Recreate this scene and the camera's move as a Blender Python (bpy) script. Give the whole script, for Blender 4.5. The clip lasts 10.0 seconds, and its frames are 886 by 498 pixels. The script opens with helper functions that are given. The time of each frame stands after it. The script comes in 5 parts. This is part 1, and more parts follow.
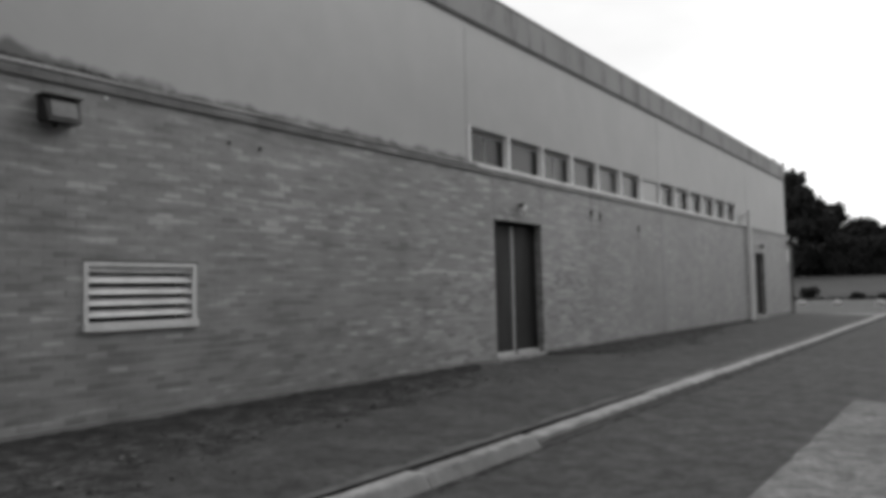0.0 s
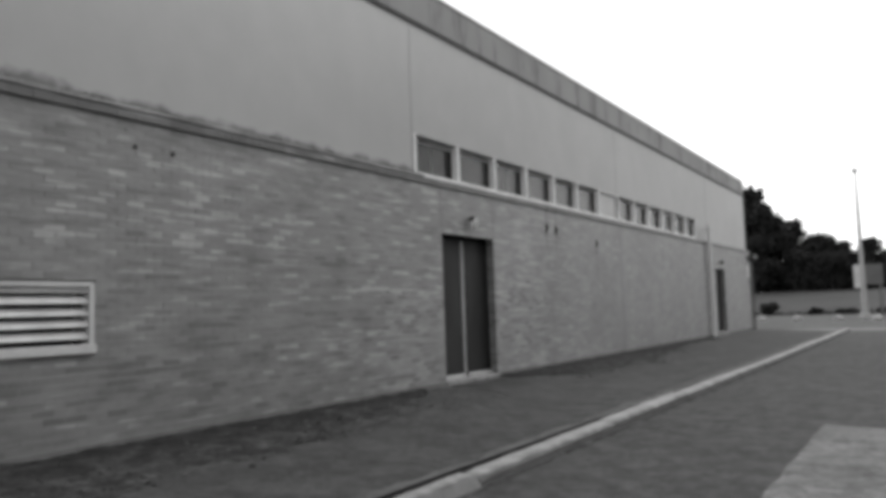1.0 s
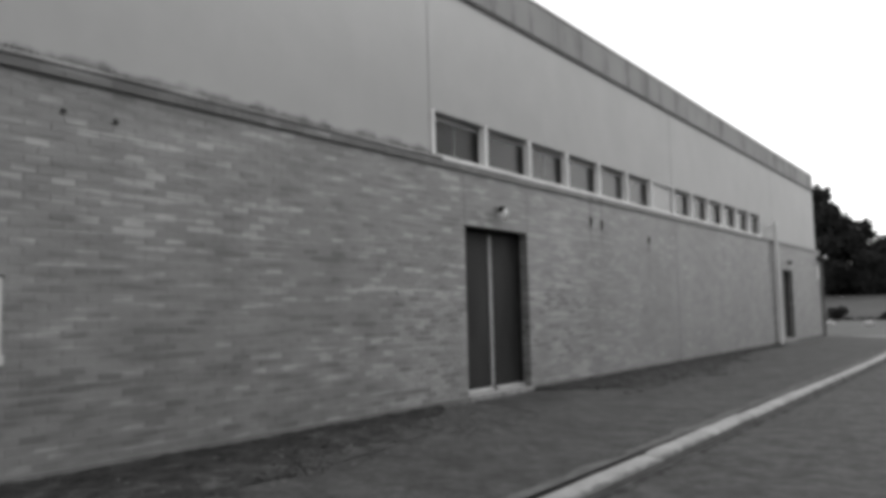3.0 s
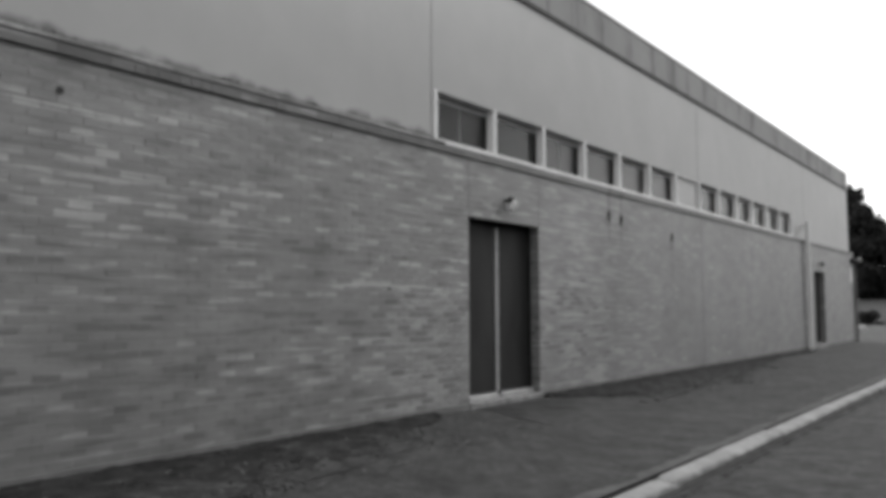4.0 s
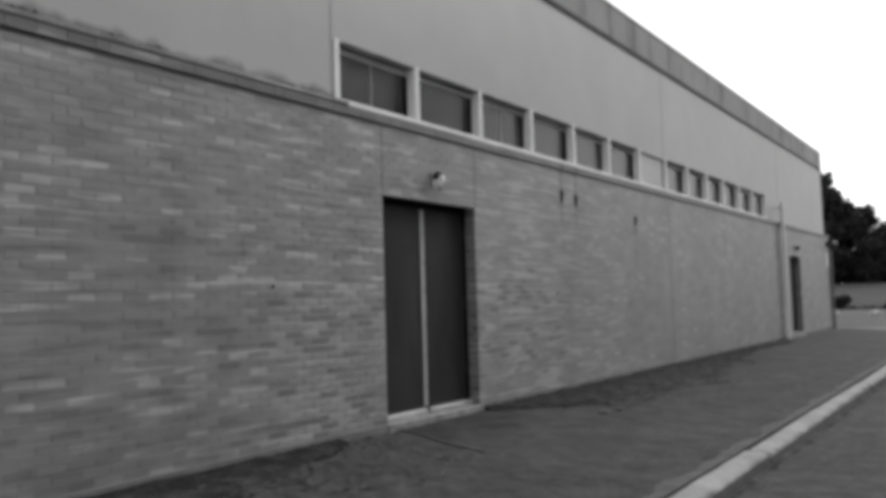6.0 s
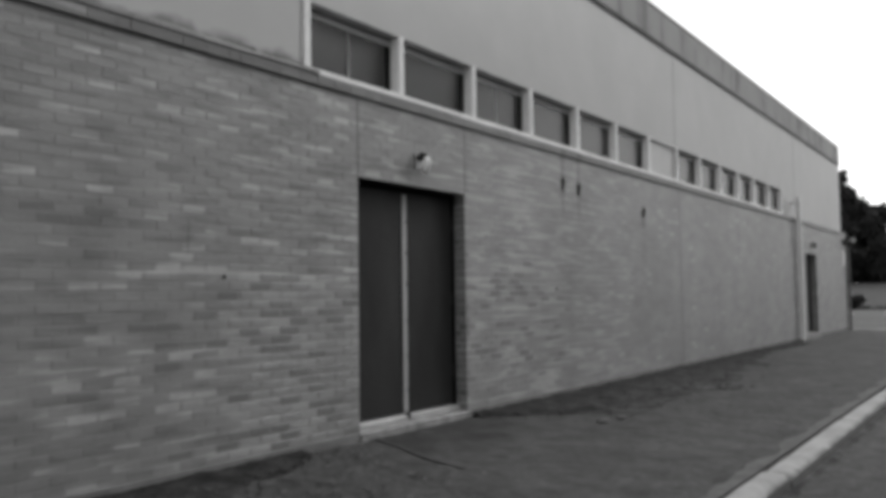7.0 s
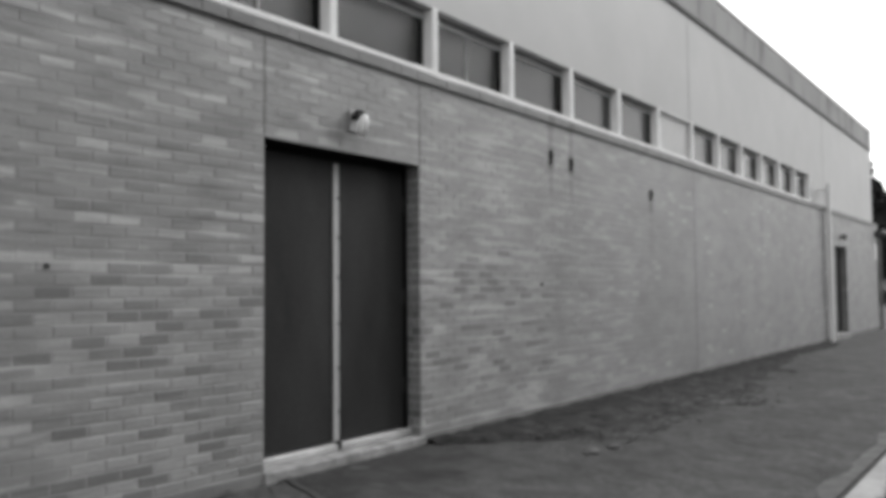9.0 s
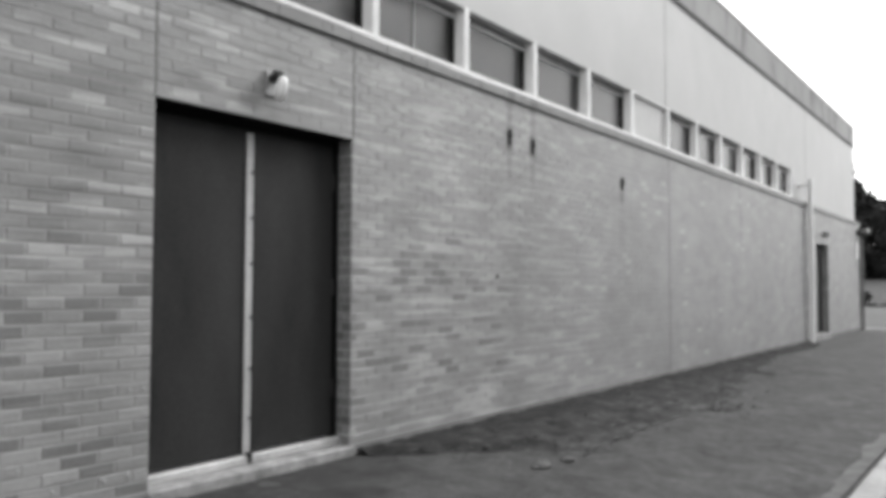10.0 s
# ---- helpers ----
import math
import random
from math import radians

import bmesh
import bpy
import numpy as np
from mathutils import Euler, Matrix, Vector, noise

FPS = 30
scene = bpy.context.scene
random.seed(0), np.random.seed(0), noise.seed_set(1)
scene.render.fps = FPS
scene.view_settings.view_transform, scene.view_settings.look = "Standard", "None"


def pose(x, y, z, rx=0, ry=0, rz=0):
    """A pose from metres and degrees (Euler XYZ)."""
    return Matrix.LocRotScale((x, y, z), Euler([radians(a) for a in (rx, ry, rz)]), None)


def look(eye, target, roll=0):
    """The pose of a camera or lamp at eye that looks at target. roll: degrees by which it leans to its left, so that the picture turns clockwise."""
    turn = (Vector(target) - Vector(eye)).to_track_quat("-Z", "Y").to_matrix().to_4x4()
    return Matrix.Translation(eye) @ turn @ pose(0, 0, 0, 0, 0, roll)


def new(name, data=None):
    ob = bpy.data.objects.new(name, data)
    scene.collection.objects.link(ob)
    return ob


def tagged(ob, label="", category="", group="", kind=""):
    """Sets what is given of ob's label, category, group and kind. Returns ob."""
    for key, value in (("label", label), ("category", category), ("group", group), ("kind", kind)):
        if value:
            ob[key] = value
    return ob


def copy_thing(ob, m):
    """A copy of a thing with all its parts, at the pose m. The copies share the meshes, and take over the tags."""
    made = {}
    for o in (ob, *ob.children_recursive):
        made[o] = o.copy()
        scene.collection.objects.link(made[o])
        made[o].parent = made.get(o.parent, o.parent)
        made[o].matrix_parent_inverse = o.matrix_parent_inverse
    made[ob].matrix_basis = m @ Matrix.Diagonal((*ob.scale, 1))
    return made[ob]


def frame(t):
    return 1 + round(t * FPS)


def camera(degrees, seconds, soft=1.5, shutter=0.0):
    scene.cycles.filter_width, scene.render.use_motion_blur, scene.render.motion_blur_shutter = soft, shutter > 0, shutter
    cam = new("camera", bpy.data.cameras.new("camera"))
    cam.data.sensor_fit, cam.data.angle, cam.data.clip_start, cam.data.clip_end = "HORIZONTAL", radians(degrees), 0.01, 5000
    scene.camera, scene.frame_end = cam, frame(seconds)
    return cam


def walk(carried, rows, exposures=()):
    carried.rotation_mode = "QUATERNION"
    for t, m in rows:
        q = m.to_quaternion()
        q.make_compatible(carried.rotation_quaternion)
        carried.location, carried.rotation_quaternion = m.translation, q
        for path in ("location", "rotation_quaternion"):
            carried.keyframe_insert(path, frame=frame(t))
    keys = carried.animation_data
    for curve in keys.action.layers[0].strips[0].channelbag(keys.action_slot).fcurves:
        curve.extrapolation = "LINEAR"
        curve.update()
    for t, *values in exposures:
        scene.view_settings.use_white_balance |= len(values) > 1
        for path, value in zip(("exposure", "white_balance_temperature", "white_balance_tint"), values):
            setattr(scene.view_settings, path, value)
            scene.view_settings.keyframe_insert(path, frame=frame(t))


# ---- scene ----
SOFT = 4.8
cam = camera(57.0, 10.0, soft=SOFT)
PATH = [
    (0, (6.543, -11.313, 1.061), (5.436, -9.651, 1.17), -1.4),
    (0.5, (6.454, -10.902, 1.068), (5.345, -9.242, 1.17), -1.7),
    (1, (6.337, -10.469, 1.06), (5.306, -8.762, 1.212), -1.9),
    (1.5, (6.239, -10.034, 1.108), (5.158, -8.361, 1.286), -1.2),
    (2, (6.184, -9.659, 1.079), (5.075, -8.005, 1.268), -1.0),
    (2.5, (6.017, -9.257, 1.067), (4.909, -7.604, 1.259), -1.7),
    (3, (5.837, -8.843, 1.085), (4.694, -7.21, 1.243), -1.4),
    (4.5, (5.466, -7.56, 1.127), (4.267, -5.965, 1.276), -0.1),
    (5, (5.339, -7.124, 1.13), (4.156, -5.517, 1.28), -0.5),
    (5.5, (5.171, -6.636, 1.154), (4.033, -4.997, 1.293), -1.9),
    (7, (4.722, -5.335, 1.174), (3.56, -3.711, 1.291), -0.8),
    (7.5, (4.582, -4.911, 1.195), (3.41, -3.294, 1.303), -0.6),
    (8, (4.441, -4.48, 1.195), (3.247, -2.88, 1.301), -0.5),
    (8.5, (4.313, -4.044, 1.159), (3.118, -2.445, 1.279), -0.8),
    (9, (4.196, -3.616, 1.197), (2.998, -2.018, 1.298), -0.5),
    (9.5, (4.055, -3.16, 1.183), (2.85, -1.568, 1.285), -0.2),
    (10, (4.006, -2.768, 1.16), (2.839, -1.146, 1.251), 0.2),
]
EXPOSURES = ((0.0, 0.0), (0.5, 0.1), (1.0, 0.26), (2.5, 0.31), (5.0, 0.26), (7.5, 0.23), (8.0, 0.26), (8.5, 0.48), (9.0, 0.67), (10.0, 1.11))
walk(cam, [(t, look(eye, target, roll)) for t, eye, target, roll in PATH], EXPOSURES)
SKY_CLOUD, SUN_POWER = 12.0, 1.2

# ---- world, sun ----
world = bpy.data.worlds.new("overcast_sky")
scene.world = world
world.use_nodes = True
wn, wl = world.node_tree.nodes, world.node_tree.links
wn.clear()
sky = wn.new("ShaderNodeTexSky")
sky.sky_type, sky.sun_disc = "NISHITA", False
sky.sun_elevation, sky.sun_rotation = radians(40), radians(20)
sky_grey = wn.new("ShaderNodeRGBToBW")
wl.new(sky.outputs[0], sky_grey.inputs[0])
w_co = wn.new("ShaderNodeTexCoord")
w_map = wn.new("ShaderNodeMapping")
w_map.inputs["Scale"].default_value = (1.0, 1.0, 2.6)
wl.new(w_co.outputs["Generated"], w_map.inputs[0])
w_noise = wn.new("ShaderNodeTexNoise")
w_noise.inputs["Scale"].default_value, w_noise.inputs["Detail"].default_value = 2.3, 5.0
wl.new(w_map.outputs[0], w_noise.inputs["Vector"])
w_ramp = wn.new("ShaderNodeValToRGB")
w_ramp.color_ramp.elements[0].position, w_ramp.color_ramp.elements[0].color = 0.36, (1.02, 1.02, 1.02, 1)
w_ramp.color_ramp.elements[1].position, w_ramp.color_ramp.elements[1].color = 0.62, (1.25, 1.25, 1.25, 1)
wl.new(w_noise.outputs[0], w_ramp.inputs[0])
w_mul = wn.new("ShaderNodeMath")
w_mul.operation = "MULTIPLY"
w_mul.inputs[1].default_value = SKY_CLOUD
w_bw = wn.new("ShaderNodeRGBToBW")
wl.new(w_ramp.outputs[0], w_bw.inputs[0])
wl.new(w_bw.outputs[0], w_mul.inputs[0])
w_mix = wn.new("ShaderNodeMix")
w_mix.data_type = "FLOAT"
w_mix.inputs[0].default_value = 0.6
wl.new(sky_grey.outputs[0], w_mix.inputs[2])
wl.new(w_mul.outputs[0], w_mix.inputs[3])
w_bg = wn.new("ShaderNodeBackground")
w_bg.inputs["Strength"].default_value = 0.1
wl.new(w_mix.outputs[0], w_bg.inputs["Color"])
w_out = wn.new("ShaderNodeOutputWorld")
wl.new(w_bg.outputs[0], w_out.inputs[0])

sun = new("sun", bpy.data.lights.new("sun", "SUN"))
sun.data.energy, sun.data.angle = SUN_POWER, radians(25)
sun.matrix_world = look((13.1, 36.0, 32.2), (0, 0, 0))


# ---- materials ----
def grey(v):
    return (v, v, v, 1)


class Mat:
    """A small builder for grey node materials."""

    def __init__(self, name, rough=0.85, metal=0.0, spec=0.35):
        self.m = bpy.data.materials.new(name)
        self.m.use_nodes = True
        self.n, self.l = self.m.node_tree.nodes, self.m.node_tree.links
        self.b = self.n["Principled BSDF"]
        self.b.inputs["Roughness"].default_value = rough
        self.b.inputs["Metallic"].default_value = metal
        self.b.inputs["Specular IOR Level"].default_value = spec
        self.pos = self.n.new("ShaderNodeNewGeometry")

    def noise(self, scale, detail=4, stretch=(1, 1, 1), rough=0.55):
        mp = self.n.new("ShaderNodeMapping")
        mp.inputs["Scale"].default_value = stretch
        self.l.new(self.pos.outputs["Position"], mp.inputs[0])
        nz = self.n.new("ShaderNodeTexNoise")
        nz.inputs["Scale"].default_value, nz.inputs["Detail"].default_value = scale, detail
        nz.inputs["Roughness"].default_value = rough
        self.l.new(mp.outputs[0], nz.inputs["Vector"])
        return nz.outputs[0]

    def ramp(self, fac, stops, smooth=False):
        r = self.n.new("ShaderNodeValToRGB")
        if smooth:
            r.color_ramp.interpolation = "EASE"
        e = r.color_ramp.elements
        while len(e) < len(stops):
            e.new(0.5)
        for k, (p, v) in enumerate(stops):
            e[k].position, e[k].color = p, grey(v)
        self.l.new(fac, r.inputs[0])
        return r.outputs[0]

    def math(self, op, a, b=None, clamp=False):
        q = self.n.new("ShaderNodeMath")
        q.operation, q.use_clamp = op, clamp
        for k, v in enumerate((a, b)):
            if v is None:
                continue
            if isinstance(v, (int, float)):
                q.inputs[k].default_value = v
            else:
                self.l.new(v, q.inputs[k])
        return q.outputs[0]

    def between(self, value, centre, half, soft):
        """1 inside centre +- half, falling to 0 over soft."""
        d = self.math("ABSOLUTE", self.math("SUBTRACT", value, centre))
        mr = self.n.new("ShaderNodeMapRange")
        mr.interpolation_type = "SMOOTHSTEP"
        mr.inputs[1].default_value, mr.inputs[2].default_value = half, half + soft
        mr.inputs[3].default_value, mr.inputs[4].default_value = 1, 0
        self.l.new(d, mr.inputs[0])
        return mr.outputs[0]

    def xyz(self):
        s = self.n.new("ShaderNodeSeparateXYZ")
        self.l.new(self.pos.outputs["Position"], s.inputs[0])
        return s.outputs

    def colour(self, out):
        self.l.new(out, self.b.inputs["Base Color"])
        return self

    def rough(self, out):
        self.l.new(out, self.b.inputs["Roughness"])
        return self

    def bump(self, out, strength=0.3, distance=0.01):
        q = self.n.new("ShaderNodeBump")
        q.inputs["Strength"].default_value, q.inputs["Distance"].default_value = strength, distance
        self.l.new(out, q.inputs["Height"])
        self.l.new(q.outputs[0], self.b.inputs["Normal"])
        return self


def worn(name, base, spread=0.2, coarse=1.2, fine=30.0, rough=0.85, metal=0.0, spec=0.35, stretch=(1, 1, 1), bump=0.2, distance=0.004):
    """Plain worn surface: patchy at a coarse scale, grainy at a fine one."""
    m = Mat(name, rough, metal, spec)
    a = m.ramp(m.noise(coarse, 4, stretch), ((0.3, base * (1 - spread)), (0.7, base * (1 + spread))))
    g = m.noise(fine, 3)
    k = m.ramp(g, ((0.25, 1 - spread * 0.6), (0.75, 1 + spread * 0.6)))
    m.colour(m.math("MULTIPLY", a, k)).bump(g, bump, distance)
    return m.m


def wall_streaks(m):
    """Dark runs under the weep pipes and at the control joints of the brick wall, pale washed patches, and painted
    light falloff low on the near stretch.
    """
    x, y, z = m.xyz()
    wob = m.math("MULTIPLY", m.math("SUBTRACT", m.noise(3.0, 2), 0.5), 0.05)
    yw = m.math("ADD", y, wob)
    total = None
    for cy, half, cz, hz, amount in ((3.88, 0.02, 2.62, 0.34, 0.38), (4.33, 0.02, 2.60, 0.36, 0.38), (3.885, 0.025, 2.57, 0.07, 0.75), (4.33, 0.025, 2.55, 0.07, 0.75), (6.53, 0.02, 2.33, 0.10, 0.6), (6.53, 0.05, 2.05, 0.35, 0.22), (3.88, 0.03, 3.02, 0.07, 0.7), (4.33, 0.03, 3.02, 0.07, 0.7), (3.885, 0.02, 2.38, 0.10, 0.3), (4.33, 0.02, 2.36, 0.10, 0.3),
                                     (11.55, 0.04, 2.35, 0.3, 0.25), (8.12, 0.02, 1.5, 1.4, 0.10), (4.1, 0.35, 1.6, 1.0, 0.10),
                                     (6.55, 0.3, 1.4, 0.9, 0.08), (0.82, 0.05, 2.2, 0.2, 0.15), (-1.77, 0.002, 1.62, 0.06, 0.45)):
        mask = m.math("MULTIPLY", m.math("MULTIPLY", m.between(yw, cy, half, half * 2 + (0.02 if half > 0.005 else 0.006)), m.between(z, cz, hz, min(0.22, hz + 0.05))), amount)
        total = mask if total is None else m.math("MAXIMUM", total, mask)
    # low stain with uneven upper edge, also painting the near wall's light falloff
    rise = m.math("ADD", z, m.math("MULTIPLY", m.math("SUBTRACT", m.noise(0.9, 4), 0.5), 1.1))
    stain_falloff = m.n.new("ShaderNodeMapRange")
    stain_falloff.interpolation_type = "SMOOTHSTEP"
    stain_falloff.inputs[1].default_value, stain_falloff.inputs[2].default_value = 0.25, 0.95
    stain_falloff.inputs[3].default_value, stain_falloff.inputs[4].default_value = 0.10, 0.0
    m.l.new(rise, stain_falloff.inputs[0])
    side = m.n.new("ShaderNodeMapRange")
    side.inputs[1].default_value, side.inputs[2].default_value = -2.5, 0.5
    side.inputs[3].default_value, side.inputs[4].default_value = 1.0, 0.0
    m.l.new(y, side.inputs[0])
    total = m.math("MAXIMUM", total, m.math("MULTIPLY", stain_falloff.outputs[0], side.outputs[0]))
    return m.math("SUBTRACT", 1.0, total)


def wall_tone(m, rnd):
    """Tone of the brickwork at a place: single bricks, runs along courses, weathered clouds, painted-in grazing light.
    """
    x, y, z = m.xyz()

    def along(a, b, va, vb):
        mr = m.n.new("ShaderNodeMapRange")
        mr.inputs[1].default_value, mr.inputs[2].default_value = a, b
        mr.inputs[3].default_value, mr.inputs[4].default_value = va, vb
        m.l.new(y, mr.inputs[0])
        return mr.outputs[0]

    # patches of wall where pale bricks crowd, fewer beyond the double door
    patch = m.math("MULTIPLY", m.ramp(m.noise(0.9, 3, (1, 0.8, 1.6)), ((0.40, -0.10), (0.66, 0.12))), along(-1.0, 1.9, 1.0, 0.2))
    # tone raised past the door to paint in grazing light, lowered far along
    patch = m.math("ADD", m.math("ADD", patch, along(-1.9, -0.9, 0.0, 0.06)), m.math("ADD", along(-0.2, 1.9, 0.0, 0.36), m.math("ADD", along(1.2, 3.0, 0.0, 0.14), along(6.0, 11.0, 0.0, -0.16))))
    for cy, hy, cz, hz, lift in ((-3.9, 1.1, 2.02, 0.20, 0.20), (-1.5, 0.8, 1.37, 0.05, 0.34), (-2.3, 1.2, 0.62, 0.25, 0.10), (-5.6, 0.8, 1.95, 0.22, 0.16),
                                 (-4.6, 0.6, 2.62, 0.10, 0.18), (2.1, 0.4, 0.55, 0.30, -0.10), (-6.6, 0.9, 0.5, 0.3, -0.06), (-4.4, 1.4, 0.6, 0.38, -0.12), (-2.6, 0.8, 1.05, 0.16, -0.16)):
        mask = m.math("MULTIPLY", m.between(y, cy, hy * 0.5, hy), m.between(z, cz, hz * 0.6, hz))
        patch = m.math("ADD", patch, m.math("MULTIPLY", mask, lift))
    v = m.math("ADD", m.math("MULTIPLY", rnd, m.math("MULTIPLY", along(-0.2, 1.9, 0.66, 0.22), along(3.0, 7.0, 1.0, 0.8))), patch)
    row = m.math("MULTIPLY", m.math("SUBTRACT", m.noise(2.2, 2, (1, 0.62, 8.5)), 0.47), along(0.5, 6.5, 2.0, 0.3))
    v = m.math("ADD", v, row)
    # a few pale bricks scattered over the far stretch
    pale = m.math("MULTIPLY", m.math("SUBTRACT", rnd, 0.92), 14.0, clamp=True)
    v = m.math("ADD", v, m.math("MULTIPLY", m.math("MULTIPLY", pale, along(2.2, 4.5, 0.0, 0.30)), m.ramp(m.noise(1.1, 3), ((0.42, 0.0), (0.55, 1.0)))))
    # single burnt bricks low down on both sides of the double door
    burnt = m.math("MULTIPLY", m.math("SUBTRACT", 0.30, rnd), 3.2, clamp=True)
    zone = m.math("MULTIPLY", m.between(y, 2.4, 0.7, 1.5), m.between(z, 0.95, 0.5, 0.6))
    near = m.math("MULTIPLY", m.between(y, -0.7, 0.65, 0.5), m.between(z, 0.65, 0.5, 0.35))
    zone = m.math("MAXIMUM", zone, m.math("MULTIPLY", near, 0.8))
    v = m.math("ADD", v, m.math("MULTIPLY", near, 0.14))
    v = m.math("SUBTRACT", v, m.math("MULTIPLY", burnt, zone))
    v = m.math("MINIMUM", v, along(-0.2, 1.9, 1.1, 0.85))
    v = m.math("MINIMUM", v, m.math("SUBTRACT", 1.1, m.math("MULTIPLY", near, 0.34)))
    base = m.ramp(v, BRICK_STOPS)
    # weathered clouds at two sizes
    wide = m.ramp(m.noise(0.55, 3, (1, 1, 0.7)), ((0.3, 0.90), (0.7, 1.09)))
    cloud = m.ramp(m.noise(2.6, 5, (1, 0.7, 1.7), 0.52), ((0.3, 0.80), (0.5, 1.0), (0.7, 1.15)))
    c = m.math("MULTIPLY", m.math("MULTIPLY", base, wide), cloud)
    return m.math("MULTIPLY", c, wall_streaks(m))


def brick_material(name, whole):
    m = Mat(name, 0.5, spec=1.0)
    if whole:
        rnd = m.n.new("ShaderNodeObjectInfo").outputs["Random"]
    else:
        rnd = m.pos.outputs["Random Per Island"]
    grain = m.noise(55, 4)
    c = m.math("MULTIPLY", wall_tone(m, rnd), m.ramp(grain, ((0.25, 0.88), (0.75, 1.10))))
    m.colour(c).bump(grain, 0.35, 0.004)
    return m.m


BRICK_STOPS = ((0.0, 0.145), (0.1, 0.166), (0.2, 0.191), (0.32, 0.213), (0.68, 0.237), (0.82, 0.317), (0.92, 0.365), (1.0, 0.402))
M_BRICK = brick_material("brick_whole", True)
M_BRICKS = brick_material("brick_joined", False)
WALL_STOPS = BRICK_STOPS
# reveal bricks: wall tones cut by a quarter to paint the doorway's shade
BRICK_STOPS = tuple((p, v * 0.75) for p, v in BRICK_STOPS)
M_REVEAL_SHADE = brick_material("shaded_reveal_brick", False)
BRICK_STOPS = tuple((p, v) for p, v in zip((0.0, 0.16, 0.30, 0.42, 0.70, 0.84, 0.94, 1.0), (0.055, 0.066, 0.078, 0.092, 0.108, 0.135, 0.18, 0.235)))
M_COPING = brick_material("ledge_brick", False)
BRICK_STOPS = WALL_STOPS


def mortar_material():
    m = Mat("mortar", 0.5, spec=1.0)
    g = m.noise(120, 2)
    still = m.n.new("ShaderNodeValue")
    still.outputs[0].default_value = 0.5
    tone = m.math("MULTIPLY", wall_tone(m, still.outputs[0]), m.ramp(g, ((0.25, 1.05), (0.75, 1.18))))
    # mortar darker high up on the near stretch
    x, y, z = m.xyz()
    old = m.math("MULTIPLY", m.between(m.math("ADD", y, m.math("MULTIPLY", m.noise(0.8, 3), 1.6)), -4.0, 2.4, 1.2), m.between(z, 2.45, 0.50, 0.45))
    m.colour(m.math("MULTIPLY", tone, m.math("SUBTRACT", 1.0, m.math("MULTIPLY", old, 0.10)))).bump(g, 0.3, 0.002)
    return m.m


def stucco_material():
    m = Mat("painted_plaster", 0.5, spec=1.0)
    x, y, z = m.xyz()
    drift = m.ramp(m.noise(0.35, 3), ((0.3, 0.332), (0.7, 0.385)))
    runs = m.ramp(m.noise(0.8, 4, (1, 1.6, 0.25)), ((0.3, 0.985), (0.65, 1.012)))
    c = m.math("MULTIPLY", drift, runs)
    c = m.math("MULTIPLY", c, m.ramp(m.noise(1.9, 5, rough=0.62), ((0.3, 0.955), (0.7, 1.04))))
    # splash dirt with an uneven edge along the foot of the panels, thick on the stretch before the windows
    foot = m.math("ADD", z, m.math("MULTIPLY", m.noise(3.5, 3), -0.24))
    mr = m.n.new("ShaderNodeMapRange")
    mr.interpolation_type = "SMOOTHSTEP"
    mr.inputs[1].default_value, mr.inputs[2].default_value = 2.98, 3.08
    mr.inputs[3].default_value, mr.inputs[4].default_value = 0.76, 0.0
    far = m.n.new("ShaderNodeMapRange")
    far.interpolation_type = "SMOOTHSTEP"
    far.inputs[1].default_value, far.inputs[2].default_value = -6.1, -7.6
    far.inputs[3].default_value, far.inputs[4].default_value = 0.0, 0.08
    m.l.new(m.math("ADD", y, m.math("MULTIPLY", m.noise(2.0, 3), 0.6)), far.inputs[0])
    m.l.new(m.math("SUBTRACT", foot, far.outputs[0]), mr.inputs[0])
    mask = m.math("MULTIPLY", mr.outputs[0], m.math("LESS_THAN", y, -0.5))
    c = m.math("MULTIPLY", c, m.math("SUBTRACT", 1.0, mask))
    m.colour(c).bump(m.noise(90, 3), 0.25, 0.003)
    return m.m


def fascia_material():
    m = Mat("weathered_fascia", 0.8)
    base = m.ramp(m.noise(0.8, 4), ((0.3, 0.295), (0.7, 0.365)))
    runs = m.ramp(m.noise(1.3, 4, (1, 1.3, 0.3), 0.65), ((0.38, 0.56), (0.47, 0.95), (1.0, 1.05)))
    m.colour(m.math("MULTIPLY", base, runs)).bump(m.noise(40, 3), 0.15, 0.004)
    return m.m


